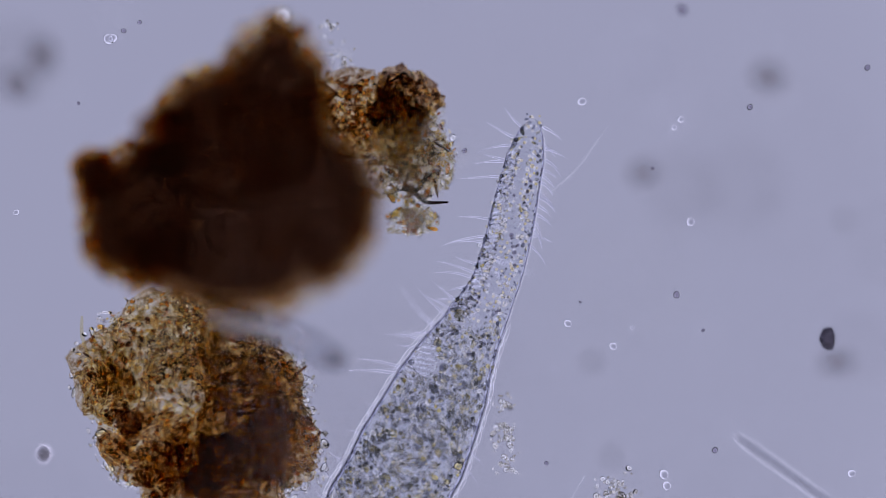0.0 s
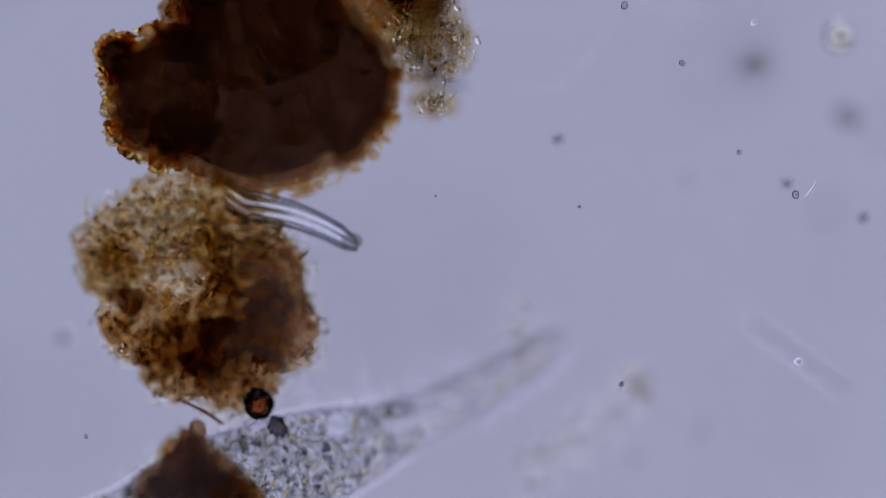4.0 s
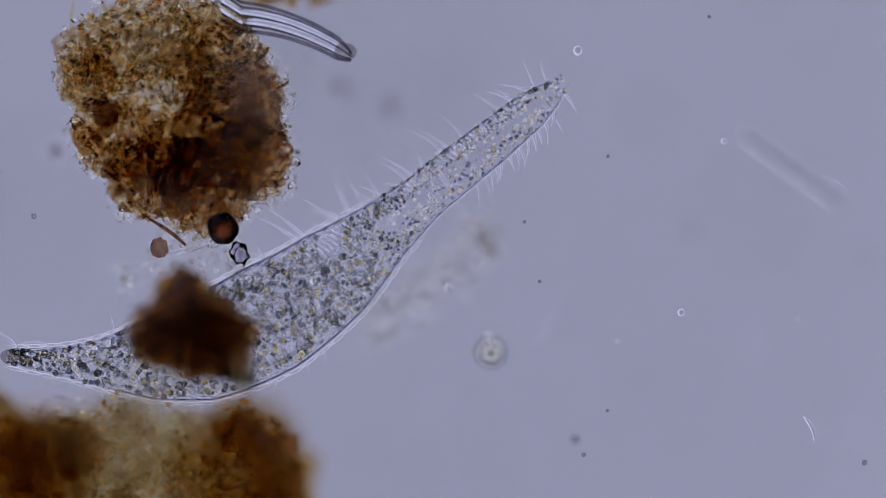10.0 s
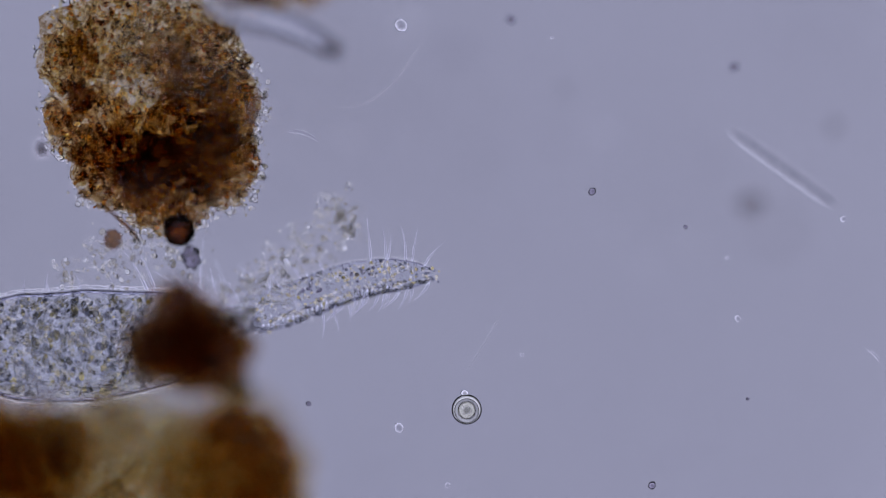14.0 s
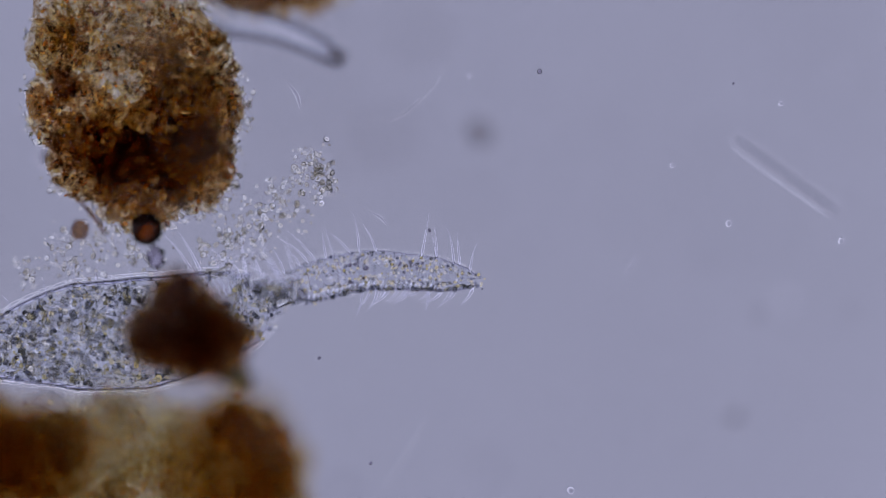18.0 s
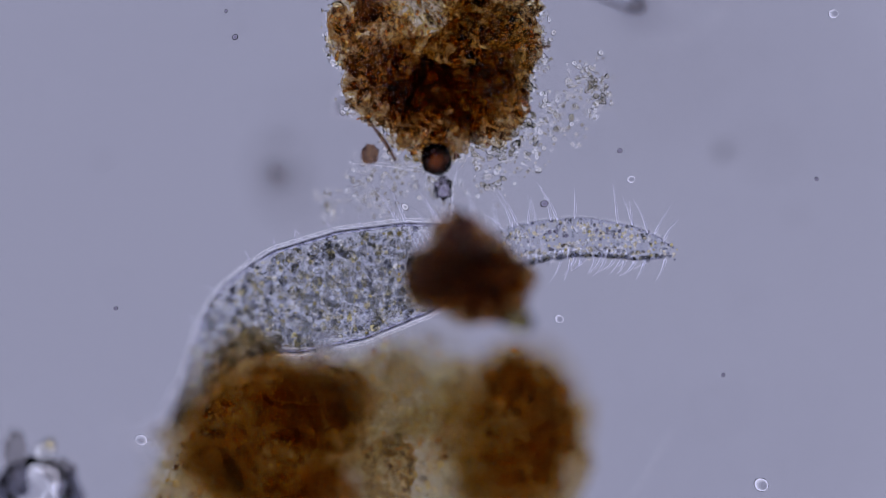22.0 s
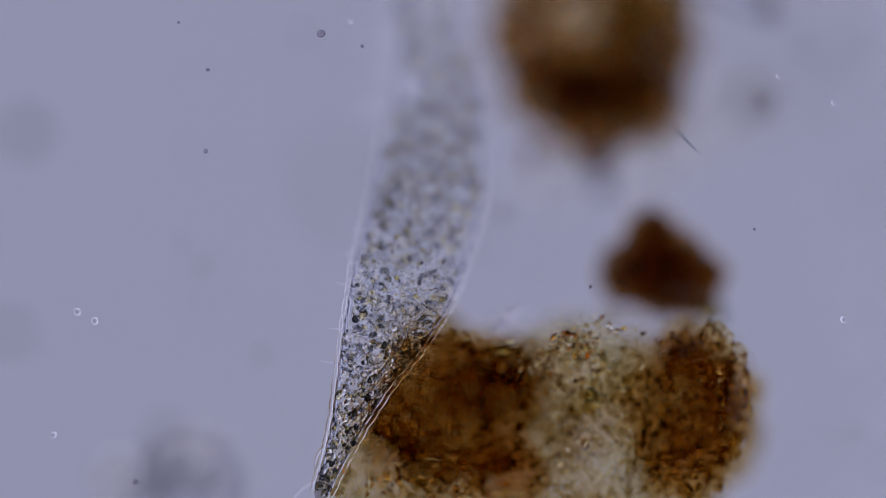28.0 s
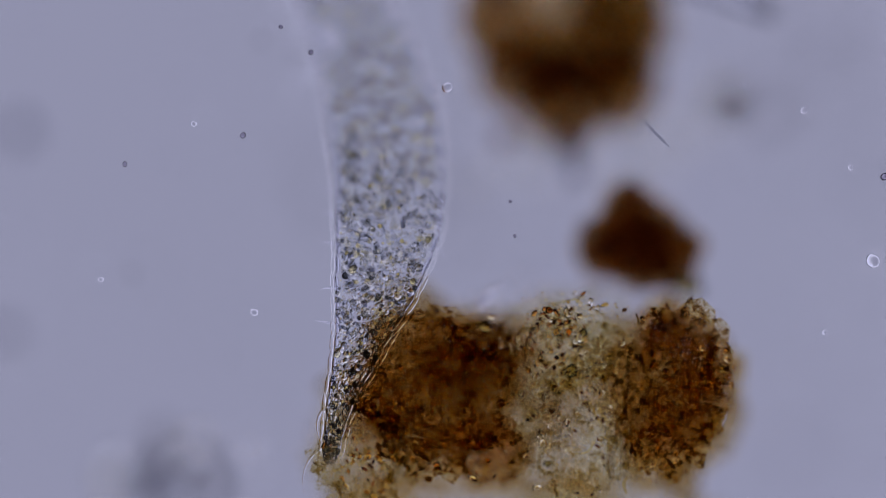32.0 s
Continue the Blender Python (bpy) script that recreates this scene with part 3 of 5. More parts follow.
for u, v, ru, rv, z in ((-93, 60, 46, 36, -35), (-60, 120, 52, 30, 10), (52, 80, 34, 40, -30), (330, 52, 44, 34, 10), (390, 120, 40, 66, -30), (345, 200, 46, 40, -10), (0, 236, 52, 38, 20), (-170, 170, 34, 44, -30)):
    w, fc = lump(low_rng, (ru * MM, rv * MM, 0.020), 0.55, ICO4)
    piece("dark_lump", mesh_from("dark_lump", w + np.array((u, -v, z)) * MM, fc), M_CLOD_DARK, clump_c, "dark brown irregular lump")
for u, v, su, sv, number in ((-95, 150, 80, 62, 8), (10, 80, 40, 30, 3), (335, 130, 55, 75, 8)):
    for k in range(number):
        x, y = np.clip(low_rng.normal(size=2), -1.5, 1.5) * (su, sv)
        rad = 7 * 3.0 ** low_rng.random()
        w, fc = lump(low_rng, (rad * MM, rad * (0.5 + 0.5 * low_rng.random()) * MM, 0.4 * rad * MM), 0.5, ICO3)
        piece("clod", mesh_from("clod", w + np.array((u + x, -v - y, -100 + 24 * low_rng.random())) * MM, fc), (M_CLOD_DARK, M_RED, M_CLOD_DARK, M_HONEY)[k % 4], clump_c)
blob("grain", clump_c, M_INK, -165, 211, -70, (13, 44, 14), "long black grain", 0.05, 5, 20)
blob("grain", clump_c, M_GR_DARK, -36, 82, 130, (12, 13, 9), "small black grain", 0.25, 6)
blob("grain", clump_c, M_GR_DARK, 294, 216, 130, (10, 8, 8), "small black grain", 0.25, 7)
blob("cell", clump_c, M_OLIVE, -3, 30, 120, (13, 12, 11), "olive round cell", 0.05, 8)
for k, (u, v, r) in enumerate(((62, 150, 7), (95, 152, 9), (165, 50, 11), (172, 42, 8), (205, 100, 9), (196, 118, 8), (150, 110, 13), (100, 238, 8), (145, 252, 8), (108, 275, 7), (70, 262, 6), (240, 60, 7), (420, 108, 9), (428, 90, 7))):
    blob("cell", clump_c, M_OLIVE if k % 3 == 0 else M_GR_PALE, u, v, 130 + k % 4 * 5, (r, r * 0.8, r * 0.8), "clear round cell", 0.1, 20 + k, 40 * k)
strand("curl", clump_c, M_FILM, 7, [(-30, 18, -60), (-22, 0, -60), (0, -8, -60), (24, 0, -60), (36, 22, -60)], 0.7, "clear curled fibre")
for k in range(4):
    strand("hair", clump_c, M_HAIR, 3.5, [(-40 + 10 * k, 5, 110), (-15 + 9 * k, -12 - 3 * k, 110), (5 + 8 * k, -40 - 3 * k, 110)], 0.4)
strand("fibre", clump_c, M_GR_DARK, 3, [(246, 92, 130), (252, 130, 130), (246, 170, 130), (248, 214, 130)], 0.4, "thin dark fibre")
strand("fibre", clump_c, M_GR_DARK, 2.5, [(295, 125, 130), (284, 150, 130), (268, 176, 130), (256, 212, 130)], 0.4, "thin dark fibre")
strand("fibre", clump_c, M_FILM, 6, [(254, 214, 130), (232, 236, 130), (220, 262, 130), (222, 300, 130)], 0.7, "clear bent fibre")
fib = np.random.default_rng(131)
for k in range(70):
    u, v = ((-110, 160), (330, 150), (150, 130), (-30, 120), (290, 230))[k % 5] + fib.normal(size=2) * (62, 55)
    a, b = fib.random() * 6.28, fib.normal() * 0.7
    ln, z = 14 + 26 * fib.random(), 120 + 40 * fib.random()
    strand("short_fibre", clump_c, (M_FILM, M_FLAKE, M_FLAKE)[k % 3], 1.6 + 1.6 * fib.random(),
           [(u, v, z), (u + ln * math.cos(a), v + ln * math.sin(a), z + 6), (u + ln * (math.cos(a) + math.cos(a + b)), v + ln * (math.sin(a) + math.sin(a + b)), z)], 0.5)

clump_d = clump("debris_clump", "small three-cornered red-brown clump", [
    (0, 0, 0, 82, 74, 44, M_RED, 0.25), (-56, 14, 0, 62, 58, 40, M_RED, 0.28), (-18, -50, 0, 50, 56, 36, M_RED, 0.25), (48, 12, 0, 68, 46, 40, M_RED, 0.28),
    (12, 50, 0, 88, 46, 40, M_RED, 0.25)], 14, [
    ("amber_flake_layer", 320, 3, 9, 2.6, M_FLAKE, 0.6, 1.04, ()),
    ("amber_coating", 500, 2.2, 6, 2.6, M_GR_AMBER, 0.5, 1.0, ()),
    ("dark_speckle", 120, 2.5, 7, 2.6, M_GR_DARK, 0.3, 1.0, ()),
    ("dark_fringe", 240, 1.8, 5.5, 3.6, M_GR_DARK, 0.9, 1.08, ()),
    ("amber_coating", 420, 2.4, 7, 3.0, M_HONEY, 0.7, 1.03, ())], mass=((0, 1, 2, 3, 4), ((1, M_RED_CRUST), (0.82, M_RED_CRUST), (0.62, M_SHELL))))
strand("capsule", clump_d, M_OLIVE, 18, [(50, 78, 10), (72, 84, 10), (95, 90, 10), (112, 92, 10)], 0.55, "clear amber capsule")
for k in range(3):
    blob("cell", clump_d, M_DROP, 72 + 14 * k, 84 + 3 * k, 12, (7, 6, 6), "small round cell in the capsule", 0.02, k)
fib_d = np.random.default_rng(141)
for k in range(90):
    u, v = (0, 12) + np.clip(fib_d.normal(size=2), -1.3, 1.3) * (34, 26)
    a, ln = -0.5 + fib_d.normal() * 0.6, 6 + 12 * fib_d.random()
    strand("short_fibre", clump_d, (M_GR_DARK, M_HONEY, M_GR_AMBER)[k % 3], 1.6 + 2 * fib_d.random(),
           [(u, v, 0), (u + ln * math.cos(a), v + ln * math.sin(a), 5), (u + 2 * ln * math.cos(a + 0.2), v + 2 * ln * math.sin(a + 0.2), 0)], 0.4)
blob("bead", clump_d, M_CLOD_DARK, 92, 30, 8, (17, 20, 15), "dark rounded bead", 0.05, 9)
blob("bead", clump_d, M_DARK, -18, -92, 0, (16, 15, 14), "brown rounded bead", 0.1, 10)


# ---- loose pale granules ----
def granule_floc(label, blobs, seed):
    rng = np.random.default_rng(seed)
    e = thing("granule_floc", label, "debris", "loose granule flocs")
    for u, v, r, count in blobs:
        count *= 2
        p = rng.normal(size=(count, 3)) * np.array([r, r, 26]) * MM * 0.5 + np.array([u, -v, 0]) * MM
        verts, faces = grains(rng, p, 2.2 * MM, 6 * MM, 1.5, ICO2, 0.06)
        piece("granular_patch", mesh_from("granular_patch", verts, faces), M_GR_FLOC, e, kind="stuff")
    return e


floc = granule_floc("loose floc of clear pale granules in the water", [(0, 0, 60, 45), (50, -60, 42, 50), (-50, 40, 55, 45), (-90, 70, 50, 36), (-120, 110, 40, 26), (70, -30, 26, 26)], 21)
floc_b = granule_floc("thin floc of pale granules below the amber clump", [(0, 0, 45, 30), (70, -20, 50, 40), (-60, 30, 30, 18), (140, 5, 40, 26), (30, 30, 30, 14)], 22)
floc_c = granule_floc("open floc of round clear granules", [(0, 0, 26, 26), (70, 20, 34, 40), (60, -60, 30, 26), (55, 85, 22, 20), (-170, 90, 40, 18), (-130, 120, 30, 10)], 23)
floc_d = granule_floc("small cluster of yellowish granules", [(0, 0, 26, 16), (-20, -45, 18, 8)], 24)

floc_e = granule_floc("loose pale granules beside the ciliate's flank", [(0, -55, 18, 12), (0, 0, 24, 22), (6, 50, 20, 14)], 25)
floc_f = granule_floc("faint loose floc of tiny clear granules", [(0, 0, 44, 30), (30, -14, 24, 12)], 26)

# ---- bundle of clear fibres sticking out from the dark clump ----
bundle = thing("fibre_bundle", "bent bundle of clear fibres with a rounded tip", "fibre")
# M_LINE and M_SPECK strands put the clear fibres' dark refraction outlines into colour.
for off, r, mat in ((-26, 3.0, M_LINE), (-18, 2.4, M_LINE), (-10, 5.5, M_STRAND), (-2, 2.4, M_SPECK), (6, 6.5, M_STRAND), (15, 2.2, M_SPECK), (25, 3.8, M_LINE)):
    pts = []
    for i in range(20):
        s = (i - 3) / 16
        u = 392 + 196 * s
        v = 318 + 12 * s + 58 * s * s + min(0, s) * 120 + off * (1 - 0.3 * s) * (1 if s < 0.9 else (1 - s) * 6 + 0.4)
        pts.append(at(19, u, v, 0.065))
    w, fc = tube(pts, [r * MM * (1 if i < 18 else 0.8) for i in range(20)], 8)
    piece("fibre", mesh_from("fibre", w, fc), mat, bundle)
w, fc = lump(np.random.default_rng(5), (0.020, 0.016, 0.013), 0.05, ICO3)
piece("tip", mesh_from("tip", w + np.array(at(19, 578, 380, 0.065)), fc), M_HAZE, bundle, "grey rounded tip")

# ---- straight clear spicule ----
rod = thing("spicule", "straight clear glassy spicule lying on the slide", "spicule")
a, b = at(0, 1300, 770, SLIDE_Z + 0.012), at(0, 1482, 900, SLIDE_Z + 0.012)
w, fc = tube([a.lerp(b, i / 10) for i in range(11)], [MM * k for k in (4, 8, 9, 9, 9, 9, 9, 9, 9, 8, 4)], 10)
piece("shaft", mesh_from("shaft", w, fc), M_SPICULE, rod)
w, fc = tube([a.lerp(b, i / 10) for i in range(11)], [MM * 1.6] * 11, 8)
piece("core", mesh_from("core", w, fc), M_LINE, rod, "thin dark core line")

# ---- the ciliate: rigid rings of a bending body ----
N = 40
LENGTH = 1.12


def half_width(s):
    """Half the body's width at s from the head (0) to the tail (1), in metres."""
    return MM * float(np.interp(s, (0, .02, .06, .15, .28, .36, .46, .58, .7, .78, .84, .9, .95, 1), (8, 22, 33, 39, 42, 55, 82, 98, 93, 70, 46, 27, 17, 11)))


def head_roll(i):
    """Degrees by which ring i rolls when the head turns over."""
    g = min(1, max(0, (17 - i) / 7))
    return 150 * g * g * (3 - 2 * g)


def turned_over(t):
    """How far the head has turned over at t, from 0 to 1."""
    return float(np.interp(t, (13.5, 13.72, 14, 24, 25), (0, 0.5, 1, 1, 0)))


def hair(name, mat, ln, lean, side, roll, width, parent):
    """A tapering curved hair that points out from the body's edge."""
    c, s = math.cos(math.radians(roll)), math.sin(math.radians(roll))
    pts = []
    for q in range(8):
        g = q / 7
        ang = lean * (0.5 + 0.7 * g)
        y = side * math.cos(ang) * ln * g
        pts.append((math.sin(ang) * ln * g, y * c, y * s))
    w, fc = tube(pts, [MM * width * (0.5 if q == 0 else 1 - 0.9 * (q / 7) ** 1.2) for q in range(8)], 8)
    return piece(name, mesh_from(name, w, fc), mat, parent)


ciliate = thing("ciliate", "long clear grey ciliate with a slender head and rows of cilia", "protozoan")
ring = LENGTH / N


def beside_vacuole(p, i):
    """The places of p, in ring i, that lie outside the contractile vacuole of ring 17."""
    away = np.hypot(p[:, 0] - (i - 17) * ring, p[:, 1] - 0.6 * half_width(17.5 / N))
    return p[away > 0.026]


segments = []
BEAT = []
rng = np.random.default_rng(31)
for i in range(N):
    s0, s1 = i / N, (i + 1) / N
    rows_, sides = 5, 32
    verts, faces = [], []
    over = 0.02 / N
    for k in range(rows_):
        s = s0 - over + (s1 - s0 + 2 * over) * k / (rows_ - 1)
        r = half_width(min(max(s, 0), 1))
        x = -((s - (s0 + s1) / 2) * LENGTH)
        for j in range(sides):
            w = 2 * math.pi * j / sides
            verts.append((x, r * math.cos(w), 0.45 * r * math.sin(w)))
    for k in range(rows_ - 1):
        for j in range(sides):
            m = (j + 1) % sides
            faces.append((k * sides + j, k * sides + m, (k + 1) * sides + m, (k + 1) * sides + j))
    if i == 0:
        faces.append(tuple(range(sides)))
    if i == N - 1:
        faces.append(tuple((rows_ - 1) * sides + j for j in range(sides))[::-1])
    seg = piece("body_ring", mesh_from("body_ring", verts, faces), M_BODY, ciliate)
    segments.append(seg)
    # granules inside
    mid = half_width((s0 + s1) / 2)
    body = min(1, max(0, ((s0 + s1) / 2 - 0.30) * 7))
    count = int((36 + 300 * body) * max(0.25, mid / 0.098 if body > 0.5 else 1))
    p = np.stack([(rng.random(count) + rng.random(count) - 1) * ring, (rng.random(count) * 2 - 1) * mid * 0.93, (rng.random(count) * 2 - 1)], -1)
    if body < 0.3:
        p[:, 1] = np.sign(p[:, 1]) * mid * 0.95 * (np.abs(p[:, 1]) / mid) ** 0.6
    p[:, 2] *= np.sqrt(np.maximum(0.02, 1 - (p[:, 1] / mid) ** 2)) * mid * 0.38
    w, fc = grains(rng, beside_vacuole(p, i), 1.5 * MM, (3.4 + 1.8 * body) * MM, 1.25, ICO2, 0.03)
    piece("endoplasm", mesh_from("endoplasm", w, fc), M_GRAN, seg, kind="stuff")
    if body < 0.6 and i > 1:
        count = 14
        p = np.stack([(rng.random(count) + rng.random(count) - 1) * ring, np.where(rng.random(count) < 0.5, -0.45, 0.5) * mid + rng.normal(size=count) * 0.006, rng.normal(size=count) * 0.004], -1)
        w, fc = grains(rng, beside_vacuole(p, i), 2.4 * MM, 4.2 * MM, 1.1, ICO2, 0.02)
        piece("granule_row", mesh_from("granule_row", w, fc), M_GLOBE if i % 4 else M_DOT, seg, "small round granules in rows", kind="stuff")
    if body > 0.3 and mid > 0.03:
        count = int(20 * mid / 0.098)
        p = np.stack([(rng.random(count) + rng.random(count) - 1) * ring, (rng.random(count) * 2 - 1) * mid * 0.86, (rng.random(count) * 2 - 1) * mid * 0.2], -1)
        w, fc = grains(rng, beside_vacuole(p, i), 3.6 * MM, 7.5 * MM, 1.15, ICO2, 0.02)
        piece("food_granule", mesh_from("food_granule", w, fc), M_GRAN, seg, kind="stuff")
    count = int(10 + 8 * body * mid / 0.098)
    p = np.stack([(rng.random(count) + rng.random(count) - 1) * ring, (rng.random(count) * 2 - 1) * mid * 0.85, (rng.random(count) * 2 - 1) * mid * 0.25], -1)
    w, fc = grains(rng, beside_vacuole(p, i), 2.6 * MM, (3.6 + 2.6 * body) * MM, 1.15, ICO2, 0.02)
    piece("bright_granule", mesh_from("bright_granule", w, fc), M_GLOBE, seg, kind="stuff")
    # comb of membranelles along one edge of the head
    if 1 < i < 19:
        for k in range(3):
            x = ((k + 0.5) / 3 - 0.5) * ring
            w, fc = tube([(x - 0.006, mid * 0.92, 0.004), (x, mid * 0.66, 0.010), (x + 0.004, mid * 0.38, 0.012)], [MM * 1.4, MM * 2.7, MM * 1.6], 6)
            piece("membranelle", mesh_from("membranelle", w, fc), M_CIRRUS, seg)
    if i == 17:
        w, fc = lump(rng, (0.023, 0.021, 0.014), 0.04, ICO3)
        piece("vacuole", mesh_from("vacuole", w + np.array((0, mid * 0.6, 0.006)), fc), M_VACUOLE, seg, "clear round contractile vacuole")
    # pellicle lines at both edges
    for side in (-1, 1):
        pts, rad = [], []
        for k in range(9):
            g = -0.3 + 1.6 * k / 8
            s = min(max(s0 + (s1 - s0) * g, 0), 1)
            pts.append((-((s0 + (s1 - s0) * g - (s0 + s1) / 2) * LENGTH), side * half_width(s) * 0.985, 0))
            rad.append((2.2 if s1 < 0.35 else 3.8) * MM * min(1, 0.12 + 2.4 * min(k, 8 - k) / 8))
        w, fc = tube(pts, rad, 8)
        piece("pellicle", mesh_from("pellicle", w, fc), M_PELL, seg)
        if s1 < 0.36 and side > 0:
            count = 9
            p = np.stack([(rng.random(count) - 0.5) * ring, mid * (0.93 + 0.09 * rng.normal(size=count)), 0.003 * rng.normal(size=count)], -1)
            w, fc = grains(rng, beside_vacuole(p, i), 2.2 * MM, 4.4 * MM, 1.2, ICO2, 0.05)
            piece("edge_bead", mesh_from("edge_bead", w, fc), M_GRAN, seg, "small beads along the head's edge", kind="stuff")
            continue
        out = 3.0 if s1 < 0.35 else 8.0
        w, fc = tube([(x, y + side * out * MM, z) for x, y, z in pts], [out * 0.45 * MM * min(1, 0.06 + 3 * min(k, 8 - k) / 8) for k in range(9)], 8)
        piece("hyaline_edge", mesh_from("hyaline_edge", w, fc), M_SHEATH, seg, "clear bright outer edge of the skin")
    # cilia along both edges, long cirri on the head's one side
    roll = head_roll(i)
    per = 2 if s1 < 0.45 else 1
    for side in (-1, 1):
        for k in range(per):
            if s1 > 0.9 and side < 0:
                continue
            if rng.random() < (0.1 if i < 7 and side < 0 else 0.4 if i < 5 else 0.5 if side > 0 else 0.85 if i > 7 else 0.3) if s1 < 0.45 else rng.random() < 0.5:
                continue
            x = ((k + 0.5) / per - 0.5) * ring + rng.normal() * 0.003
            ln = (42 + 38 * rng.random()) * MM * (1 if s1 < 0.45 else 0.6) * (1 if side > 0 else 0.85)
            lean = (-0.2 if side > 0 else -0.3) + 0.16 * rng.normal() + (0.7 if i == 0 and side > 0 else 0)
            if i < 7 and side < 0:
                lean, ln = -0.55 + 0.12 * rng.normal(), (30 + 14 * rng.random()) * MM
            if s1 > 0.9:
                lean, ln = -1.05 + 0.2 * rng.normal(), 0.06 + 0.05 * rng.random()
            c = hair("cilium", M_HAIR, ln, lean, side, 0, 4.3 if i < 7 and side < 0 else 3.3, seg)
            c.location = (x, side * mid * 0.93, 0)
            if s1 < 0.45:
                BEAT.append((c, x, side * mid, roll, rng.random() * 6.28))
    if i in (9, 12, 13, 15, 18):
        for k in range(2):
            c = hair("cirrus", M_CIRRUS, (82 + 36 * rng.random()) * MM, -0.35 + 0.4 * k + 0.12 * rng.normal(), 1, -roll, 4.4, seg)
            c.location = ((k - 0.5) * 0.012, mid * 0.75, -0.01)

w, fc = lump(rng, (0.017, 0.012, 0.010), 0.08, ICO3)
piece("tail_bulb", mesh_from("tail_bulb", w - np.array((0.014, 0, 0)), fc), M_HAZE, segments[-1], "small dark grey bulb at the tail's end")
SPINE = {}


def spine(t, zh, zt, *uv):
    """The body's middle line at t, from head to tail, with the heights of head and tail."""
    pts = np.array([at(t, uv[i], uv[i + 1], 0)[:2] for i in range(0, len(uv), 2)])
    for _ in range(2):
        ext = np.vstack([2 * pts[0] - pts[1], pts, 2 * pts[-1] - pts[-2]])
        fine = []
        for i in range(len(pts) - 1):
            p0, p1, p2, p3 = ext[i:i + 4]
            for g in (0, 0.5):
                fine.append(0.5 * (2 * p1 + (p2 - p0) * g + (2 * p0 - 5 * p1 + 4 * p2 - p3) * g * g + (3 * p1 - p0 - 3 * p2 + p3) * g ** 3))
        pts = np.array(fine + [pts[-1]])
    d = np.concatenate([[0], np.cumsum(np.linalg.norm(np.diff(pts, axis=0), axis=1))])
    rows = []
    for i in range(N):
        s = (i + 0.5) / N
        a, b, c = ([float(np.interp(w * d[-1], d, pts[:, k])) for k in (0, 1)] for w in (max(s - 0.5 / N, 0), s, min(s + 0.5 / N, 1)))
        ang = math.degrees(math.atan2(a[1] - c[1], a[0] - c[0]))
        tail = float(np.interp(t, (20, 21, 23.5, 24.5), (0, 0.085, 0.085, 0))) * max(0, (s - 0.7) / 0.3)
        rows.append((b[0], b[1], (zh + (zt - zh) * min(1, s / (0.45 if t < 26 else 0.78)) + tail) * DEPTH, ang))
    SPINE[t] = rows


spine(0, -.045, -.045, 945, 215, 915, 350, 878, 500, 800, 650, 700, 860, 580, 1000, 400, 1110)
spine(1, -.045, -.045, 955, 225, 935, 350, 890, 480, 815, 640, 710, 860, 580, 1000, 400, 1110)
spine(2, -.03, -.02, 1003, 262, 962, 400, 938, 480, 880, 600, 800, 715, 712, 860, 600, 990, 430, 1110)
spine(3, -.06, 0.01, 1037, 318, 992, 430, 940, 545, 845, 680, 775, 775, 716, 865, 610, 990, 430, 1110)
spine(3.5, -.06, 0.01, 1072, 282, 1000, 430, 905, 565, 815, 685, 730, 805, 620, 930, 450, 1060)
spine(3.7, -.06, 0, 1068, 248, 1010, 370, 930, 490, 835, 605, 740, 715, 640, 850, 400, 1000)
spine(3.8, -.06, 0, 900, 540, 820, 620, 730, 700, 640, 780, 540, 850, 420, 920, 90, 1010)
spine(4, -.06, 0, 1004, 596, 880, 675, 760, 735, 640, 785, 520, 825, 400, 865, 250, 905, 60, 930)
spine(4.5, -.03, 0.01, 976, 316, 848, 385, 688, 476, 528, 560, 368, 626, 168, 652, 20, 640)
spine(6.5, 0, 0, 954, 176, 836, 285, 676, 420, 536, 535, 356, 628, 176, 650, 30, 628)
spine(7, 0, 0, 978, 162, 880, 240, 760, 355, 650, 445, 540, 535, 400, 620, 250, 655, 130, 645, 30, 628)
spine(8, 0.005, 0.01, 970, 160, 830, 270, 640, 420, 520, 525, 360, 620, 180, 645, 30, 628)
spine(9, .08, .035, 985, 145, 880, 232, 760, 330, 650, 430, 540, 520, 400, 600, 250, 630, 120, 640, 10, 630)
spine(10, 0.016, 0.014, 992, 152, 890, 236, 770, 332, 655, 430, 545, 520, 400, 602, 250, 638, 120, 640, 18, 631)
spine(11, 0.012, 0.012, 1000, 160, 900, 240, 780, 335, 660, 430, 550, 520, 400, 605, 250, 645, 120, 640, 25, 632)
spine(12, 0.01, 0.0, 955, 140, 845, 250, 720, 365, 620, 450, 500, 530, 370, 600, 250, 640, 120, 648, 0, 648)
spine(13, -.022, -.034, 960, 150, 860, 245, 740, 350, 620, 455, 500, 540, 370, 600, 250, 640, 110, 640, -40, 650)
spine(13.5, -.036, -.044, 944, 204, 804, 330, 624, 455, 464, 555, 284, 625, 100, 655, -60, 660)
spine(13.7, -.04, -.04, 650, 475, 545, 488, 435, 520, 280, 585, 80, 610, -100, 622, -270, 688)
spine(14, -.028, -.028, 764, 486, 690, 488, 610, 502, 530, 532, 440, 560, 280, 600, 80, 616, -100, 620, -280, 690)
spine(14.5, -.01, -.01, 785, 515, 650, 515, 520, 535, 400, 570, 280, 595, 130, 605, -40, 610, -150, 640, -240, 720)
spine(16.5, -.01, -.01, 850, 495, 760, 490, 640, 490, 520, 515, 400, 560, 250, 590, 100, 598, -60, 640, -150, 720)
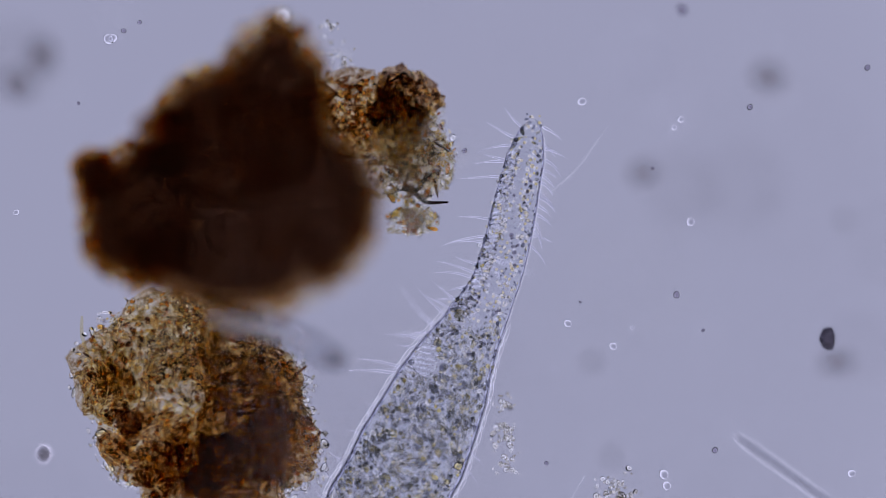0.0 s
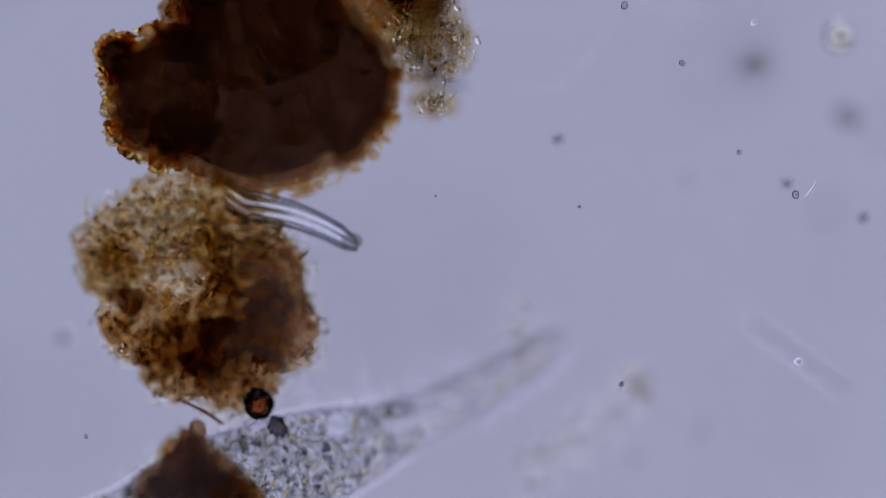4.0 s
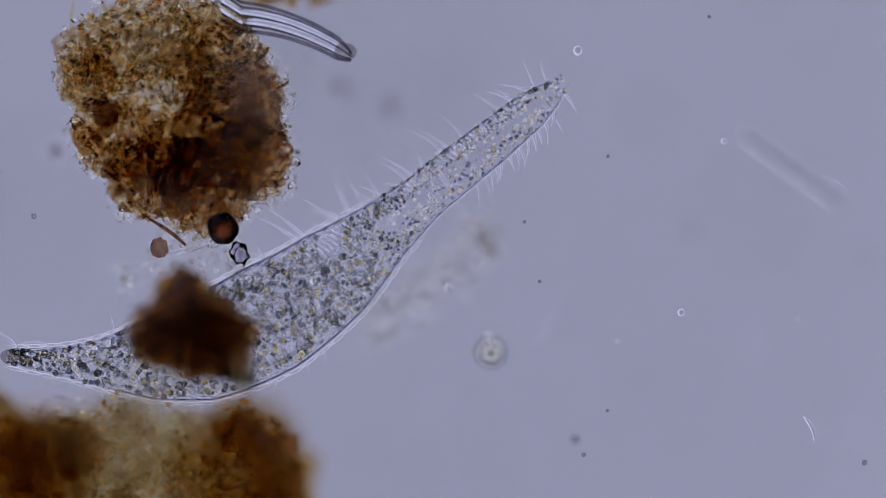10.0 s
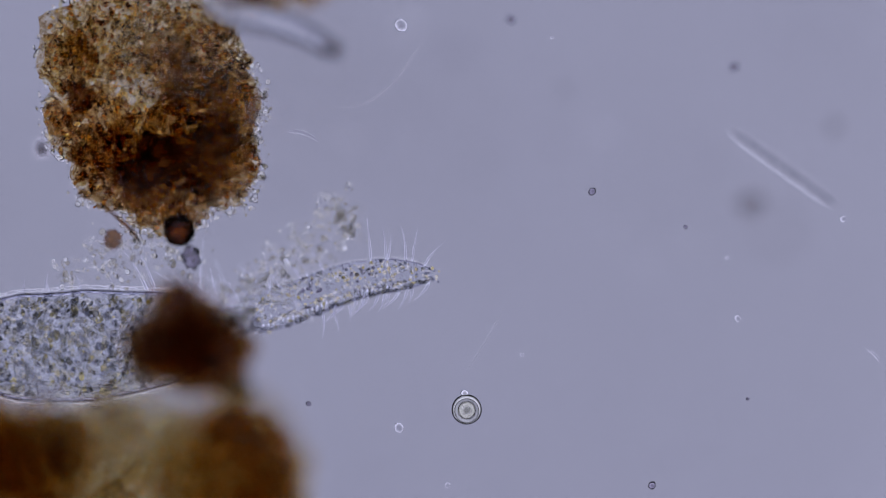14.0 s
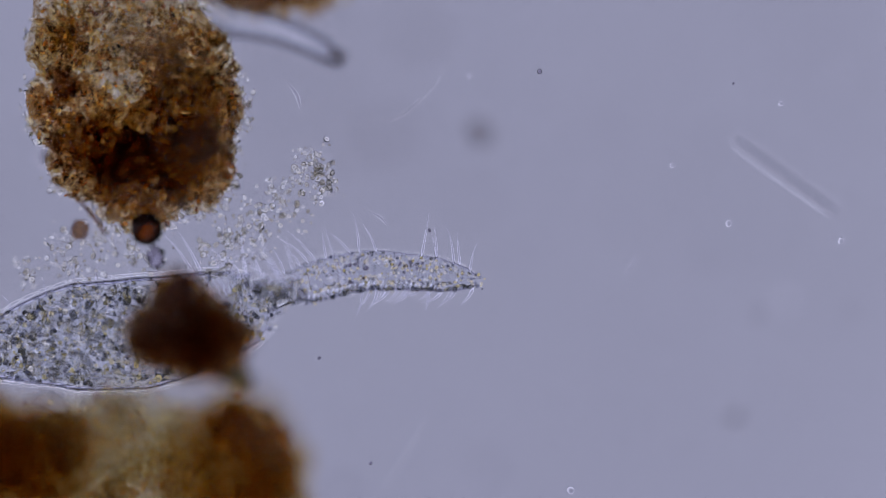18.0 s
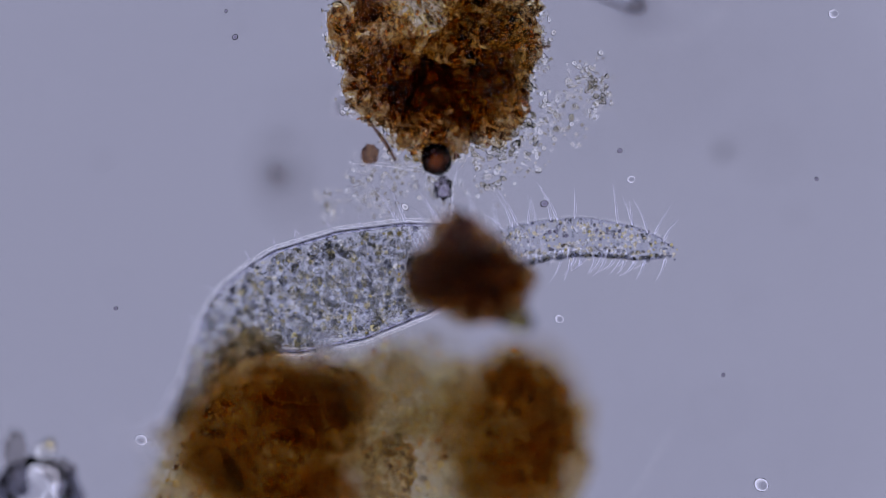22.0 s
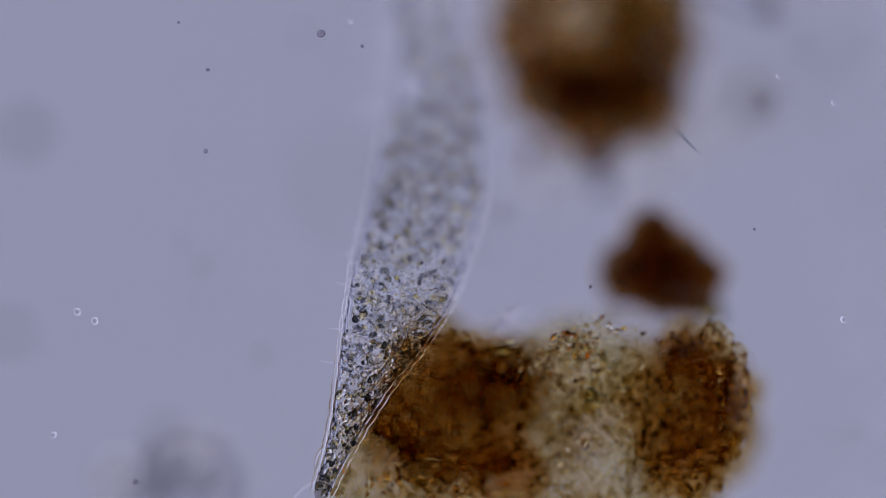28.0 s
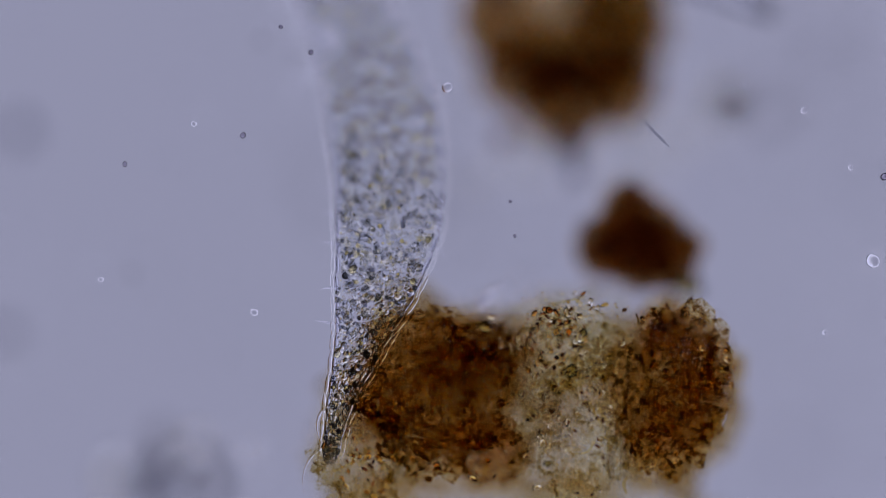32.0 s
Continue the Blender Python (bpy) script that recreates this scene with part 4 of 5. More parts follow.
spine(17, -.01, -.01, 855, 550, 760, 525, 640, 515, 520, 535, 400, 570, 250, 592, 100, 598, -60, 640, -150, 720)
spine(18, -.01, -.01, 844, 497, 760, 485, 640, 480, 520, 510, 400, 555, 250, 590, 100, 600, -60, 640, -150, 720)
spine(18.5, -.01, -.01, 838, 568, 740, 545, 620, 540, 500, 575, 380, 620, 240, 650, 100, 668, -50, 700, -150, 780)
spine(19, -.01, -.01, 855, 790, 760, 768, 640, 755, 500, 785, 400, 810, 250, 838, 100, 855, -50, 890, -150, 980)
spine(19.5, -.01, -.01, 836, 556, 740, 545, 620, 545, 500, 580, 400, 615, 250, 650, 100, 660, -50, 695, -150, 780)
spine(20, -.01, -.01, 836, 368, 740, 350, 620, 350, 490, 385, 330, 440, 180, 470, 30, 480, -90, 520, -155, 600)
spine(20.5, -.01, -.01, 848, 356, 740, 345, 620, 350, 490, 385, 330, 440, 180, 475, 30, 485, -80, 525, -140, 605)
spine(21, -.01, -.005, 1165, 370, 1050, 352, 930, 357, 800, 405, 640, 460, 480, 482, 330, 500, 225, 545, 155, 640)
spine(21.5, -.005, .0, 910, 360, 740, 376, 576, 420, 416, 490, 256, 560, 180, 630, 140, 715)
spine(22, 0, .0, 1184, 444, 1024, 420, 824, 455, 604, 510, 444, 560, 372, 640, 316, 745)
spine(22.5, 0, .0, 1488, 490, 1320, 440, 1080, 450, 850, 505, 715, 560, 645, 640, 585, 745)
spine(23, 0, .005, 1505, 515, 1400, 485, 1280, 450, 1150, 445, 1000, 480, 850, 505, 720, 550, 645, 630, 575, 750)
spine(23.5, 0.005, .01, 1498, 500, 1400, 478, 1280, 450, 1150, 445, 1000, 480, 850, 505, 720, 550, 645, 630, 575, 750)
spine(24, -.045, .034, 1492, 505, 1264, 430, 1024, 460, 834, 510, 700, 590, 630, 690, 580, 790)
spine(24.5, -.04, .055, 1512, 520, 1320, 435, 1080, 420, 850, 475, 700, 580, 630, 700, 585, 840)
spine(24.8, -.04, .07, 1398, 508, 1300, 450, 1180, 420, 1020, 425, 860, 470, 725, 560, 645, 680, 590, 830)
spine(25, 0, .082, 1010, 285, 880, 320, 760, 400, 680, 490, 620, 590, 590, 700, 580, 820, 580, 1000)
spine(25.5, 0.03, .1, 800, 110, 726, 310, 640, 480, 590, 640, 570, 800, 560, 980)
spine(27.5, -.02, .2, 690, -400, 745, -200, 782, -20, 800, 150, 785, 303, 762, 404, 727, 525, 690, 620, 630, 747, 580, 840)
spine(28, -.02, .21, 640, -400, 700, -190, 745, -20, 770, 130, 765, 290, 740, 420, 700, 540, 650, 660, 610, 770, 575, 860)
spine(28.5, -.02, .2, 650, -400, 705, -180, 738, 0, 750, 150, 745, 300, 732, 404, 705, 525, 663, 626, 620, 740, 580, 830)
spine(29, -.02, .2, 600, -420, 655, -150, 695, 50, 708, 200, 697, 400, 672, 500, 640, 600, 605, 670, 545, 745)
spine(29.5, -.02, .2, 500, -470, 600, -200, 680, 16, 706, 110, 714, 218, 712, 380, 690, 480, 660, 570, 626, 663, 600, 725)
spine(30, -.02, .19, 330, -500, 460, -270, 545, -105, 606, 8, 651, 89, 691, 210, 711, 400, 703, 510, 678, 580, 632, 660, 606, 715)
spine(30.5, -.02, .172, 320, -480, 440, -270, 525, -110, 592, 8, 640, 89, 684, 210, 702, 390, 694, 500, 666, 580, 620, 665, 596, 720)
spine(31, -.02, .19, 310, -470, 430, -270, 515, -110, 584, 8, 634, 89, 678, 210, 698, 400, 680, 513, 650, 590, 612, 660, 574, 735)
spine(31.5, -.02, .19, 315, -460, 440, -260, 530, -100, 594, 8, 645, 110, 684, 250, 690, 410, 668, 530, 640, 610, 606, 700, 584, 760)
spine(32, -.02, .2, 320, -460, 450, -250, 540, -90, 602, 10, 655, 120, 688, 270, 690, 390, 668, 500, 635, 620, 606, 710, 590, 800)

# ---- crystal debris, round bodies and specks ----
crystal = thing("crystal", "dark crystalline grain with a bright clear middle", "crystal")
rng = np.random.default_rng(41)
for u, v, z, a, b, mat in ((5, 30, 0, 54, 50, M_TUBE), (-30, -30, 10, 20, 44, M_HAZE), (48, -5, 10, 30, 20, M_HAZE), (66, 40, 0, 22, 40, M_LINE), (-30, 10, 4, 26, 30, M_LINE),
                           (-116, 8, 20, 24, 26, M_GR_PALE), (-100, 24, 20, 16, 18, M_GR_PALE), (-128, 30, 16, 14, 14, M_GR_AMBER), (-56, 46, 0, 20, 44, M_LINE), (20, -36, 0, 16, 18, M_GR_PALE), (30, -50, 6, 10, 10, M_GR_AMBER)):
    w, fc = lump(rng, (a * MM, b * MM, 0.4 * (a + b) * MM), 0.45, ICO3)
    piece("facet", mesh_from("facet", w + np.array((u, -v, z)) * MM, fc), mat, crystal)


# ---- small bodies in the water ----
def seed_thing(name, label, material, kind):
    """One small body of radius 1 mm about its own middle."""
    rng = np.random.default_rng(sum(map(ord, name)))
    if kind == "rod":
        v, f = tube([(x * 0.25, 0.03 * x * x * 0.25, 0) for x in range(-8, 9)], [0.35 * math.sqrt(max(0.06, 1 - (x / 8.2) ** 2)) for x in range(-8, 9)], 8)
        v = np.array([tuple(q) for q in v]) * MM
    else:
        v, f = lump(rng, (1.0 * MM, 0.85 * MM, 0.8 * MM), 0.12 if kind == "dark" else 0.05, ICO2)
    e = tagged(piece(name, mesh_from(name, v, f), material), label, "microbe", name.replace("_", " ") + "s in the water")
    e.location = (0, 0, 0.6)
    return e


SEEDS = {"d": seed_thing("dark_speck", "tiny dark speck drifting in the water", M_DOT, "dark"),
         "c": seed_thing("clear_cell", "tiny clear round cell drifting in the water", M_CELL, "cell"),
         "b": seed_thing("grey_speck", "small grey speck floating in the water", M_HAZE, "dark"),
         "r": seed_thing("rod_cell", "short clear rod-shaped cell in the water", M_CELL, "rod")}
USED = set()
DRIFT = []


def drift(t, kind, *uvr):
    """Small bodies that sink through the plane in focus at t: place in the field and radius, mm, one after another."""
    for i in range(0, len(uvr), 3):
        ob = SEEDS[kind] if kind not in USED else copy_thing(SEEDS[kind], Matrix())
        USED.add(kind)
        ob.scale = (uvr[i + 2] * {"b": 0.7, "d": 0.85, "r": 0.7, "c": 1}[kind],) * 3
        DRIFT.append((ob, t, uvr[i], uvr[i + 1], 0.16 if kind == "b" else 0.05 if kind == "d" and uvr[i + 2] > 9 else 0.0))


drift(0, "d", 247, 40, 5, 1535, 120, 7, 1327, 190, 7, 1197, 522, 8, 1027, 535, 3, 1155, 298, 4, 1265, 797, 7)
drift(0, "c", 1030, 180, 9, 1205, 212, 7, 1193, 226, 6, 1085, 613, 8, 978, 653, 4, 1175, 840, 10, 1180, 860, 9, 200, 68, 9)
drift(0, "b", 75, 100, 45, 1360, 135, 40, 1490, 640, 25, 1047, 640, 18, 1357, 362, 8)
drift(1, "d", 1210, 18, 12, 222, 55, 6, 142, 183, 4, 1247, 585, 4, 970, 820, 5, 825, 267, 6)
drift(1, "c", 195, 70, 10, 1225, 393, 9, 1008, 573, 8, 1122, 580, 5, 1510, 838, 8, 530, 590, 12, 32, 376, 6)
drift(1, "b", 1140, 305, 32, 1497, 390, 14, 1473, 643, 25, 1085, 808, 16, 35, 150, 40)
drift(2, "d", 912, 127, 4, 1178, 451, 5, 1500, 459, 4, 745, 25, 4, 1108, 827, 4)
drift(2, "c", 226, 57, 7, 146, 175, 6, 1060, 163, 8, 675, 590, 5, 695, 651, 7, 1288, 773, 8, 1228, 612, 7, 825, 275, 12)
drift(2, "b", 1490, 638, 24, 1210, 345, 40, 1205, 440, 12, 45, 150, 38)
drift(3, "d", 1131, 149, 9, 1460, 600, 16, 984, 421, 4, 1050, 866, 6, 1302, 330, 3)
drift(3, "c", 232, 54, 8, 847, 62, 6, 1100, 112, 11, 1160, 210, 10, 1173, 240, 9, 1345, 188, 12, 1340, 85, 8, 990, 92, 5)
drift(3, "b", 1545, 445, 28, 1315, 228, 10, 1300, 340, 40, 45, 135, 38, 1410, 512, 10)
drift(4, "d", 987, 247, 12, 1207, 112, 7, 1392, 325, 11, 1408, 345, 9, 1527, 385, 12, 1308, 270, 6, 1025, 366, 4, 771, 347, 3, 1100, 680, 6, 152, 773, 5, 1105, 10, 9)
drift(4, "c", 1413, 640, 9, 1334, 40, 7, 1085, 703, 5, 1297, 385, 4)
drift(4, "b", 1500, 207, 34, 1125, 812, 12, 1335, 115, 40, 1240, 762, 13, 1215, 320, 10)
drift(4, "r", 1438, 335, 14)
drift(7, "d", 1180, 588, 12, 1337, 634, 6, 1288, 755, 8, 705, 832, 5, 915, 855, 7, 930, 845, 6, 1263, 430, 4, 1055, 188, 4, 1240, 382, 5, 785, 718, 6, 145, 445, 8)
drift(7, "c", 1265, 87, 6, 1140, 243, 4, 590, 255, 9, 582, 242, 6, 215, 487, 6, 950, 477, 5)
drift(7, "b", 733, 160, 20, 1330, 688, 10)
drift(8, "d", 1246, 683, 13, 1410, 725, 9, 1360, 783, 9, 1400, 662, 6, 702, 867, 5, 1512, 135, 5, 797, 808, 7)
drift(8, "c", 755, 61, 8, 875, 18, 6, 991, 450, 6, 928, 657, 6, 1180, 462, 8, 1222, 424, 5, 628, 150, 5, 1475, 838, 7, 218, 499, 5)
drift(8, "b", 805, 590, 16, 970, 550, 14)
drift(9, "d", 1355, 5, 6, 1363, 262, 6, 1145, 290, 7, 1410, 500, 7, 1163, 634, 4, 938, 683, 6, 1005, 603, 5, 1068, 484, 4, 825, 103, 8)
drift(9, "c", 1450, 38, 8, 1018, 602, 7, 1258, 426, 5, 944, 528, 12, 1480, 735, 7, 1428, 815, 8, 85, 398, 8, 207, 527, 6, 1020, 743, 5)
drift(9, "b", 1158, 412, 15, 812, 786, 16, 765, 150, 22, 685, 157, 12, 785, 450, 24, 1050, 775, 10)
drift(9, "r", 1212, 162, 8, 820, 845, 22, 1320, 738, 20)
drift(10, "d", 1018, 778, 10, 1530, 819, 6, 1076, 277, 4, 928, 393, 4, 955, 498, 4, 1075, 727, 4, 1033, 805, 5, 60, 383, 6, 1255, 30, 4)
drift(10, "c", 1281, 250, 7, 794, 511, 10, 1205, 553, 8, 1022, 90, 10, 1413, 565, 4, 1093, 604, 4, 600, 175, 5)
drift(10, "b", 605, 155, 22, 1225, 408, 10, 1530, 455, 9, 690, 190, 20)
drift(10, "r", 1487, 323, 12, 1437, 758, 18)
drift(11, "d", 1100, 230, 5, 28, 357, 6, 1512, 390, 4, 987, 566, 7, 710, 125, 4, 755, 30, 4, 1500, 37, 6)
drift(11, "c", 774, 711, 9, 1130, 20, 7, 1297, 621, 9, 982, 622, 4, 1440, 190, 6, 195, 480, 9)
drift(11, "b", 992, 778, 10, 820, 40, 12, 1140, 210, 18, 1350, 475, 8)
drift(11, "r", 1500, 748, 18)
drift(12, "d", 1041, 736, 8, 1343, 5, 9, 1444, 341, 6, 38, 579, 6, 155, 475, 6, 1268, 768, 4, 1546, 726, 13)
drift(12, "c", 1400, 43, 8, 929, 647, 6, 836, 785, 4, 704, 60, 4, 1345, 633, 8, 1432, 225, 4, 1275, 475, 4)
drift(12, "b", 730, 755, 16, 1208, 365, 30, 650, 150, 26)
drift(13, "d", 1240, 287, 7, 1157, 388, 4, 940, 781, 5, 1170, 797, 4, 805, 95, 13, 975, 255, 6, 727, 447, 5)
drift(13, "c", 1082, 402, 7, 1135, 462, 9, 1212, 455, 10, 720, 45, 14, 1317, 423, 4, 1040, 245, 11, 530, 210, 12, 640, 235, 14)
drift(13, "b", 675, 833, 16, 1345, 395, 28, 1113, 855, 12, 885, 437, 9)
drift(13.8, "d", 903, 38, 10, 1298, 122, 10, 1050, 343, 9, 1213, 407, 5, 1325, 708, 4, 548, 718, 6, 1157, 865, 9)
drift(13.8, "c", 711, 45, 13, 1493, 390, 7, 1307, 565, 7, 710, 765, 10, 983, 70, 4, 1285, 458, 4, 925, 633, 5, 790, 857, 6)
drift(13.8, "b", 1332, 365, 32, 1475, 225, 16, 998, 160, 10)
drift(13.8, "r", 540, 238, 20, 1553, 633, 12)
drift(17, "d", 1050, 216, 7, 913, 463, 6, 870, 803, 11, 605, 855, 15, 606, 712, 5, 945, 150, 8, 1195, 85, 4)
drift(17, "c", 1462, 133, 8, 998, 322, 8, 1363, 493, 13, 1442, 411, 7, 1540, 506, 4, 1277, 87, 4, 570, 677, 4)
drift(17, "b", 690, 245, 32, 1338, 706, 13, 1100, 545, 9)
drift(18, "d", 565, 634, 4, 656, 820, 4, 955, 127, 6, 1298, 148, 3, 760, 408, 4)
drift(18, "c", 1488, 427, 7, 1289, 396, 7, 1382, 184, 6, 1010, 868, 8, 830, 135, 5, 1190, 293, 6)
drift(18, "b", 850, 235, 34, 1343, 555, 10, 1300, 740, 17, 1500, 550, 8)
drift(18, "r", 1117, 471, 13, 525, 168, 18, 673, 385, 12)
drift(19, "d", 853, 421, 6, 1197, 743, 7, 940, 701, 5, 1271, 28, 6, 813, 140, 8, 1466, 707, 4, 938, 393, 3)
drift(19, "c", 1436, 634, 8, 680, 410, 5, 1394, 266, 5, 1120, 230, 8, 1132, 234, 7, 1125, 212, 7, 1118, 220, 6, 1130, 222, 6, 450, 362, 10)
drift(19, "b", 720, 536, 14, 805, 663, 15, 1092, 695, 10, 650, 310, 20, 730, 340, 34)
drift(20, "d", 1152, 630, 8, 1500, 429, 5, 1244, 296, 4, 1376, 336, 3, 1097, 856, 7)
drift(20, "c", 945, 82, 12, 1255, 236, 8, 738, 691, 11, 1397, 703, 9, 1347, 590, 5, 1455, 546, 4)
drift(20, "b", 1176, 440, 18, 1030, 182, 12, 1092, 527, 12)
drift(21, "d", 1067, 513, 6, 1436, 622, 5, 185, 32, 5, 875, 3, 18, 43, 532, 3)
drift(21, "c", 47, 763, 13, 1267, 720, 6, 1515, 287, 4, 1436, 177, 4, 1285, 577, 4, 362, 176, 5)
drift(21, "b", 1382, 140, 16, 1100, 260, 22, 1033, 697, 18, 265, 310, 36, 257, 195, 10)
drift(21, "r", 1047, 105, 11)
drift(22, "d", 416, 66, 7, 400, 20, 4, 205, 546, 5, 1280, 664, 5, 1445, 317, 5, 963, 361, 9, 1097, 267, 6, 495, 296, 3)
drift(22, "c", 250, 779, 12, 1117, 318, 8, 990, 565, 9, 1475, 25, 10, 1347, 858, 14)
drift(22, "b", 1280, 268, 20, 500, 240, 10, 1408, 383, 9, 180, 284, 8, 490, 310, 36)
drift(23, "d", 27, 384, 6, 475, 520, 6, 692, 67, 8, 677, 20, 5, 80, 235, 5, 1375, 0, 16)
drift(23, "c", 508, 771, 12, 417, 187, 6, 86, 70, 5, 177, 552, 5, 95, 557, 5, 427, 802, 6, 1283, 100, 5)
drift(23, "b", 140, 412, 12, 238, 687, 8, 770, 310, 36, 480, 290, 8)
drift(24, "d", 92, 53, 9, 773, 244, 5, 583, 98, 5, 802, 63, 6, 213, 570, 5, 240, 584, 4, 141, 791, 5, 1407, 215, 8, 1550, 263, 13, 413, 156, 4, 378, 184, 4, 488, 267, 4)
drift(24, "c", 228, 668, 6, 489, 765, 14, 1345, 637, 15, 26, 367, 7, 137, 390, 12, 1060, 340, 18, 1504, 683, 6, 690, 58, 6, 380, 490, 5, 1468, 857, 9)
drift(24, "b", 770, 310, 40, 405, 465, 9, 490, 35, 9)
drift(24, "r", 1300, 262, 14)
drift(25, "d", 610, 255, 6, 1440, 186, 8, 411, 291, 4, 58, 578, 4, 85, 770, 4, 1418, 566, 5, 1505, 293, 4, 420, 7, 7)
drift(25, "c", 140, 30, 9, 812, 103, 7, 473, 271, 5, 1470, 456, 13, 177, 658, 5, 715, 96, 5)
drift(25, "b", 547, 33, 11, 770, 305, 40, 368, 470, 8)
drift(25, "r", 1290, 215, 18, 905, 512, 8)
drift(28, "d", 568, 60, 9, 641, 82, 4, 368, 124, 4, 364, 268, 5, 1045, 508, 4, 240, 853, 6, 1335, 406, 3, 316, 40, 3)
drift(28, "c", 806, 153, 9, 168, 568, 8, 137, 552, 8, 1492, 566, 7, 1378, 135, 6, 1475, 182, 6, 940, 411, 4, 95, 770, 7, 620, 38, 5)
drift(28, "b", 358, 470, 11, 320, 433, 8, 893, 378, 14, 463, 627, 11, 1015, 343, 9, 1345, 180, 36, 1508, 763, 12)
drift(29, "d", 544, 84, 9, 332, 279, 5, 333, 142, 4, 914, 392, 4, 520, 262, 4, 1540, 823, 10)
drift(29, "c", 97, 571, 7, 1465, 597, 8, 1340, 322, 6, 54, 796, 6, 1445, 205, 7, 1345, 152, 5)
drift(29, "b", 330, 482, 11, 842, 172, 8, 1335, 195, 38)
drift(29, "r", 807, 200, 14)
drift(30.5, "d", 870, 352, 4, 1560, 303, 12, 1453, 588, 5, 1500, 290, 4, 82, 573, 5, 407, 624, 4, 23, 775, 4)
drift(30.5, "c", 462, 778, 20, 380, 748, 12, 1542, 458, 10, 391, 185, 6, 180, 484, 6, 948, 488, 12, 907, 520, 10)
drift(30.5, "b", 450, 223, 8, 1295, 180, 38)
drift(30.5, "r", 783, 140, 13, 1257, 245, 18)
drift(32, "d", 430, 240, 7, 221, 291, 6, 1565, 313, 9, 497, 48, 5, 903, 357, 4, 911, 418, 4, 550, 93, 6)
drift(32, "c", 792, 155, 11, 179, 495, 6, 450, 553, 8, 1505, 297, 6, 1423, 196, 8, 1545, 462, 14, 1460, 588, 6, 343, 220, 6, 1320, 150, 5)
drift(32, "b", 1295, 185, 40, 235, 483, 10, 463, 73, 10)

# ---- larger single bodies ----
ring_cell = thing("ring_cell", "round clear cell with a thick olive rim", "microbe")
blob("wall", ring_cell, M_RIM, 0, 0, 0, (27, 27, 22), "", 0.01)
blob("inner_wall", ring_cell, M_RIM, 0, 1, 6, (15, 15, 10), "", 0.02)
blob("core", ring_cell, M_VACUOLE, 0, 2, 0, (19, 19, 15), "clear inner body", 0.02)
blob("bud", ring_cell, M_GR_PALE, -4, -29, 0, (7, 6, 6), "small clear bud", 0.1)
cluster = thing("cell_cluster", "cluster of five round grey cells", "microbe")
for u, v in ((-30, 8), (-4, -6), (10, 32), (38, 6), (26, -30)):
    blob("cell", cluster, M_RIMMED, u, v, 0, (14, 17, 13), "", 0.08, abs(u))
for u, v in ((-14, 14), (14, 8)):
    blob("cell", cluster, M_BUBBLE, u, v, 0, (11, 12, 10), "", 0.08, abs(u))
amoeba = thing("small_protozoan", "small granular pear-shaped protozoan", "protozoan")
blob("body", amoeba, M_GREY_CELL, 0, 0, 0, (30, 16, 12), "", 0.1, 3, -25)
for k in range(14):
    blob("granule", amoeba, M_GR_FLOC, -20 + 40 * ((k * 0.618) % 1), -10 + 22 * ((k * 0.37) % 1) + 8 * ((k * 0.618) % 1), 0, (4, 4, 4), "", 0.02, k)
strand("tail", amoeba, M_GR_PALE, 4, [(-24, -12, 0), (-34, -24, 0), (-40, -34, 0)], 0.5)
bubble = thing("round_bubble", "round clear bubble with a dark rim resting low", "bubble")
blob("skin", bubble, M_GREY_CELL, 0, 0, 0, (15, 18, 14), "", 0.02)
blob("core", bubble, M_HAZE, 0, 2, 0, (9, 10, 8), "", 0.02)
top_bubble = thing("round_bubble", "round dark-rimmed bubble beside the dark clump", "bubble")
blob("skin", top_bubble, M_BUBBLE, 0, 0, 0, (19, 19, 17), "", 0.02)
swimmer = thing("swimming_cell", "small dark fast-swimming cell with a bright middle", "microbe")
blob("body", swimmer, M_SPECK, 0, 0, 0, (14, 20, 12), "", 0.15, 2)
blob("core", swimmer, M_BUBBLE, 2, -2, 4, (9, 12, 9), "", 0.1, 3)
left_a = thing("debris_flake", "small grey flake lying low beside the view's edge", "debris")
blob("flake", left_a, M_LINE, 0, 0, 0, (22, 26, 12), "", 0.25, 6)
blob("grain", left_a, M_GR_PALE, 6, 8, 6, (9, 9, 8), "", 0.2, 7)
left_b = thing("debris_flake", "small blue-grey flake lying low", "debris")
blob("flake", left_b, M_LINE, 0, 0, 0, (22, 18, 12), "", 0.25, 8)
blob("grain", left_b, M_GR_PALE, -8, 22, 4, (14, 12, 9), "", 0.2, 9)
thread = thing("fine_thread", "long fine curved clear thread", "fibre")
strand("strand", thread, M_ROD, 1.8, [(-100, 50, 0), (-60, 50, 0), (-10, 42, 0), (40, 0, 0), (70, -40, 0), (95, -78, 0)], 0.5)
thread_b = thing("fine_thread", "short fine straight clear thread", "fibre")
strand("strand", thread_b, M_ROD, 1.7, [(-35, 58, 0), (0, 4, 0), (35, -58, 0)], 0.5)
rodlet = thing("dark_rodlet", "thin straight dark rodlet", "fibre")
strand("strand", rodlet, M_CONE, 2.4, [(-21, -22, 0), (0, 1, 0), (21, 22, 0)], 0.6)


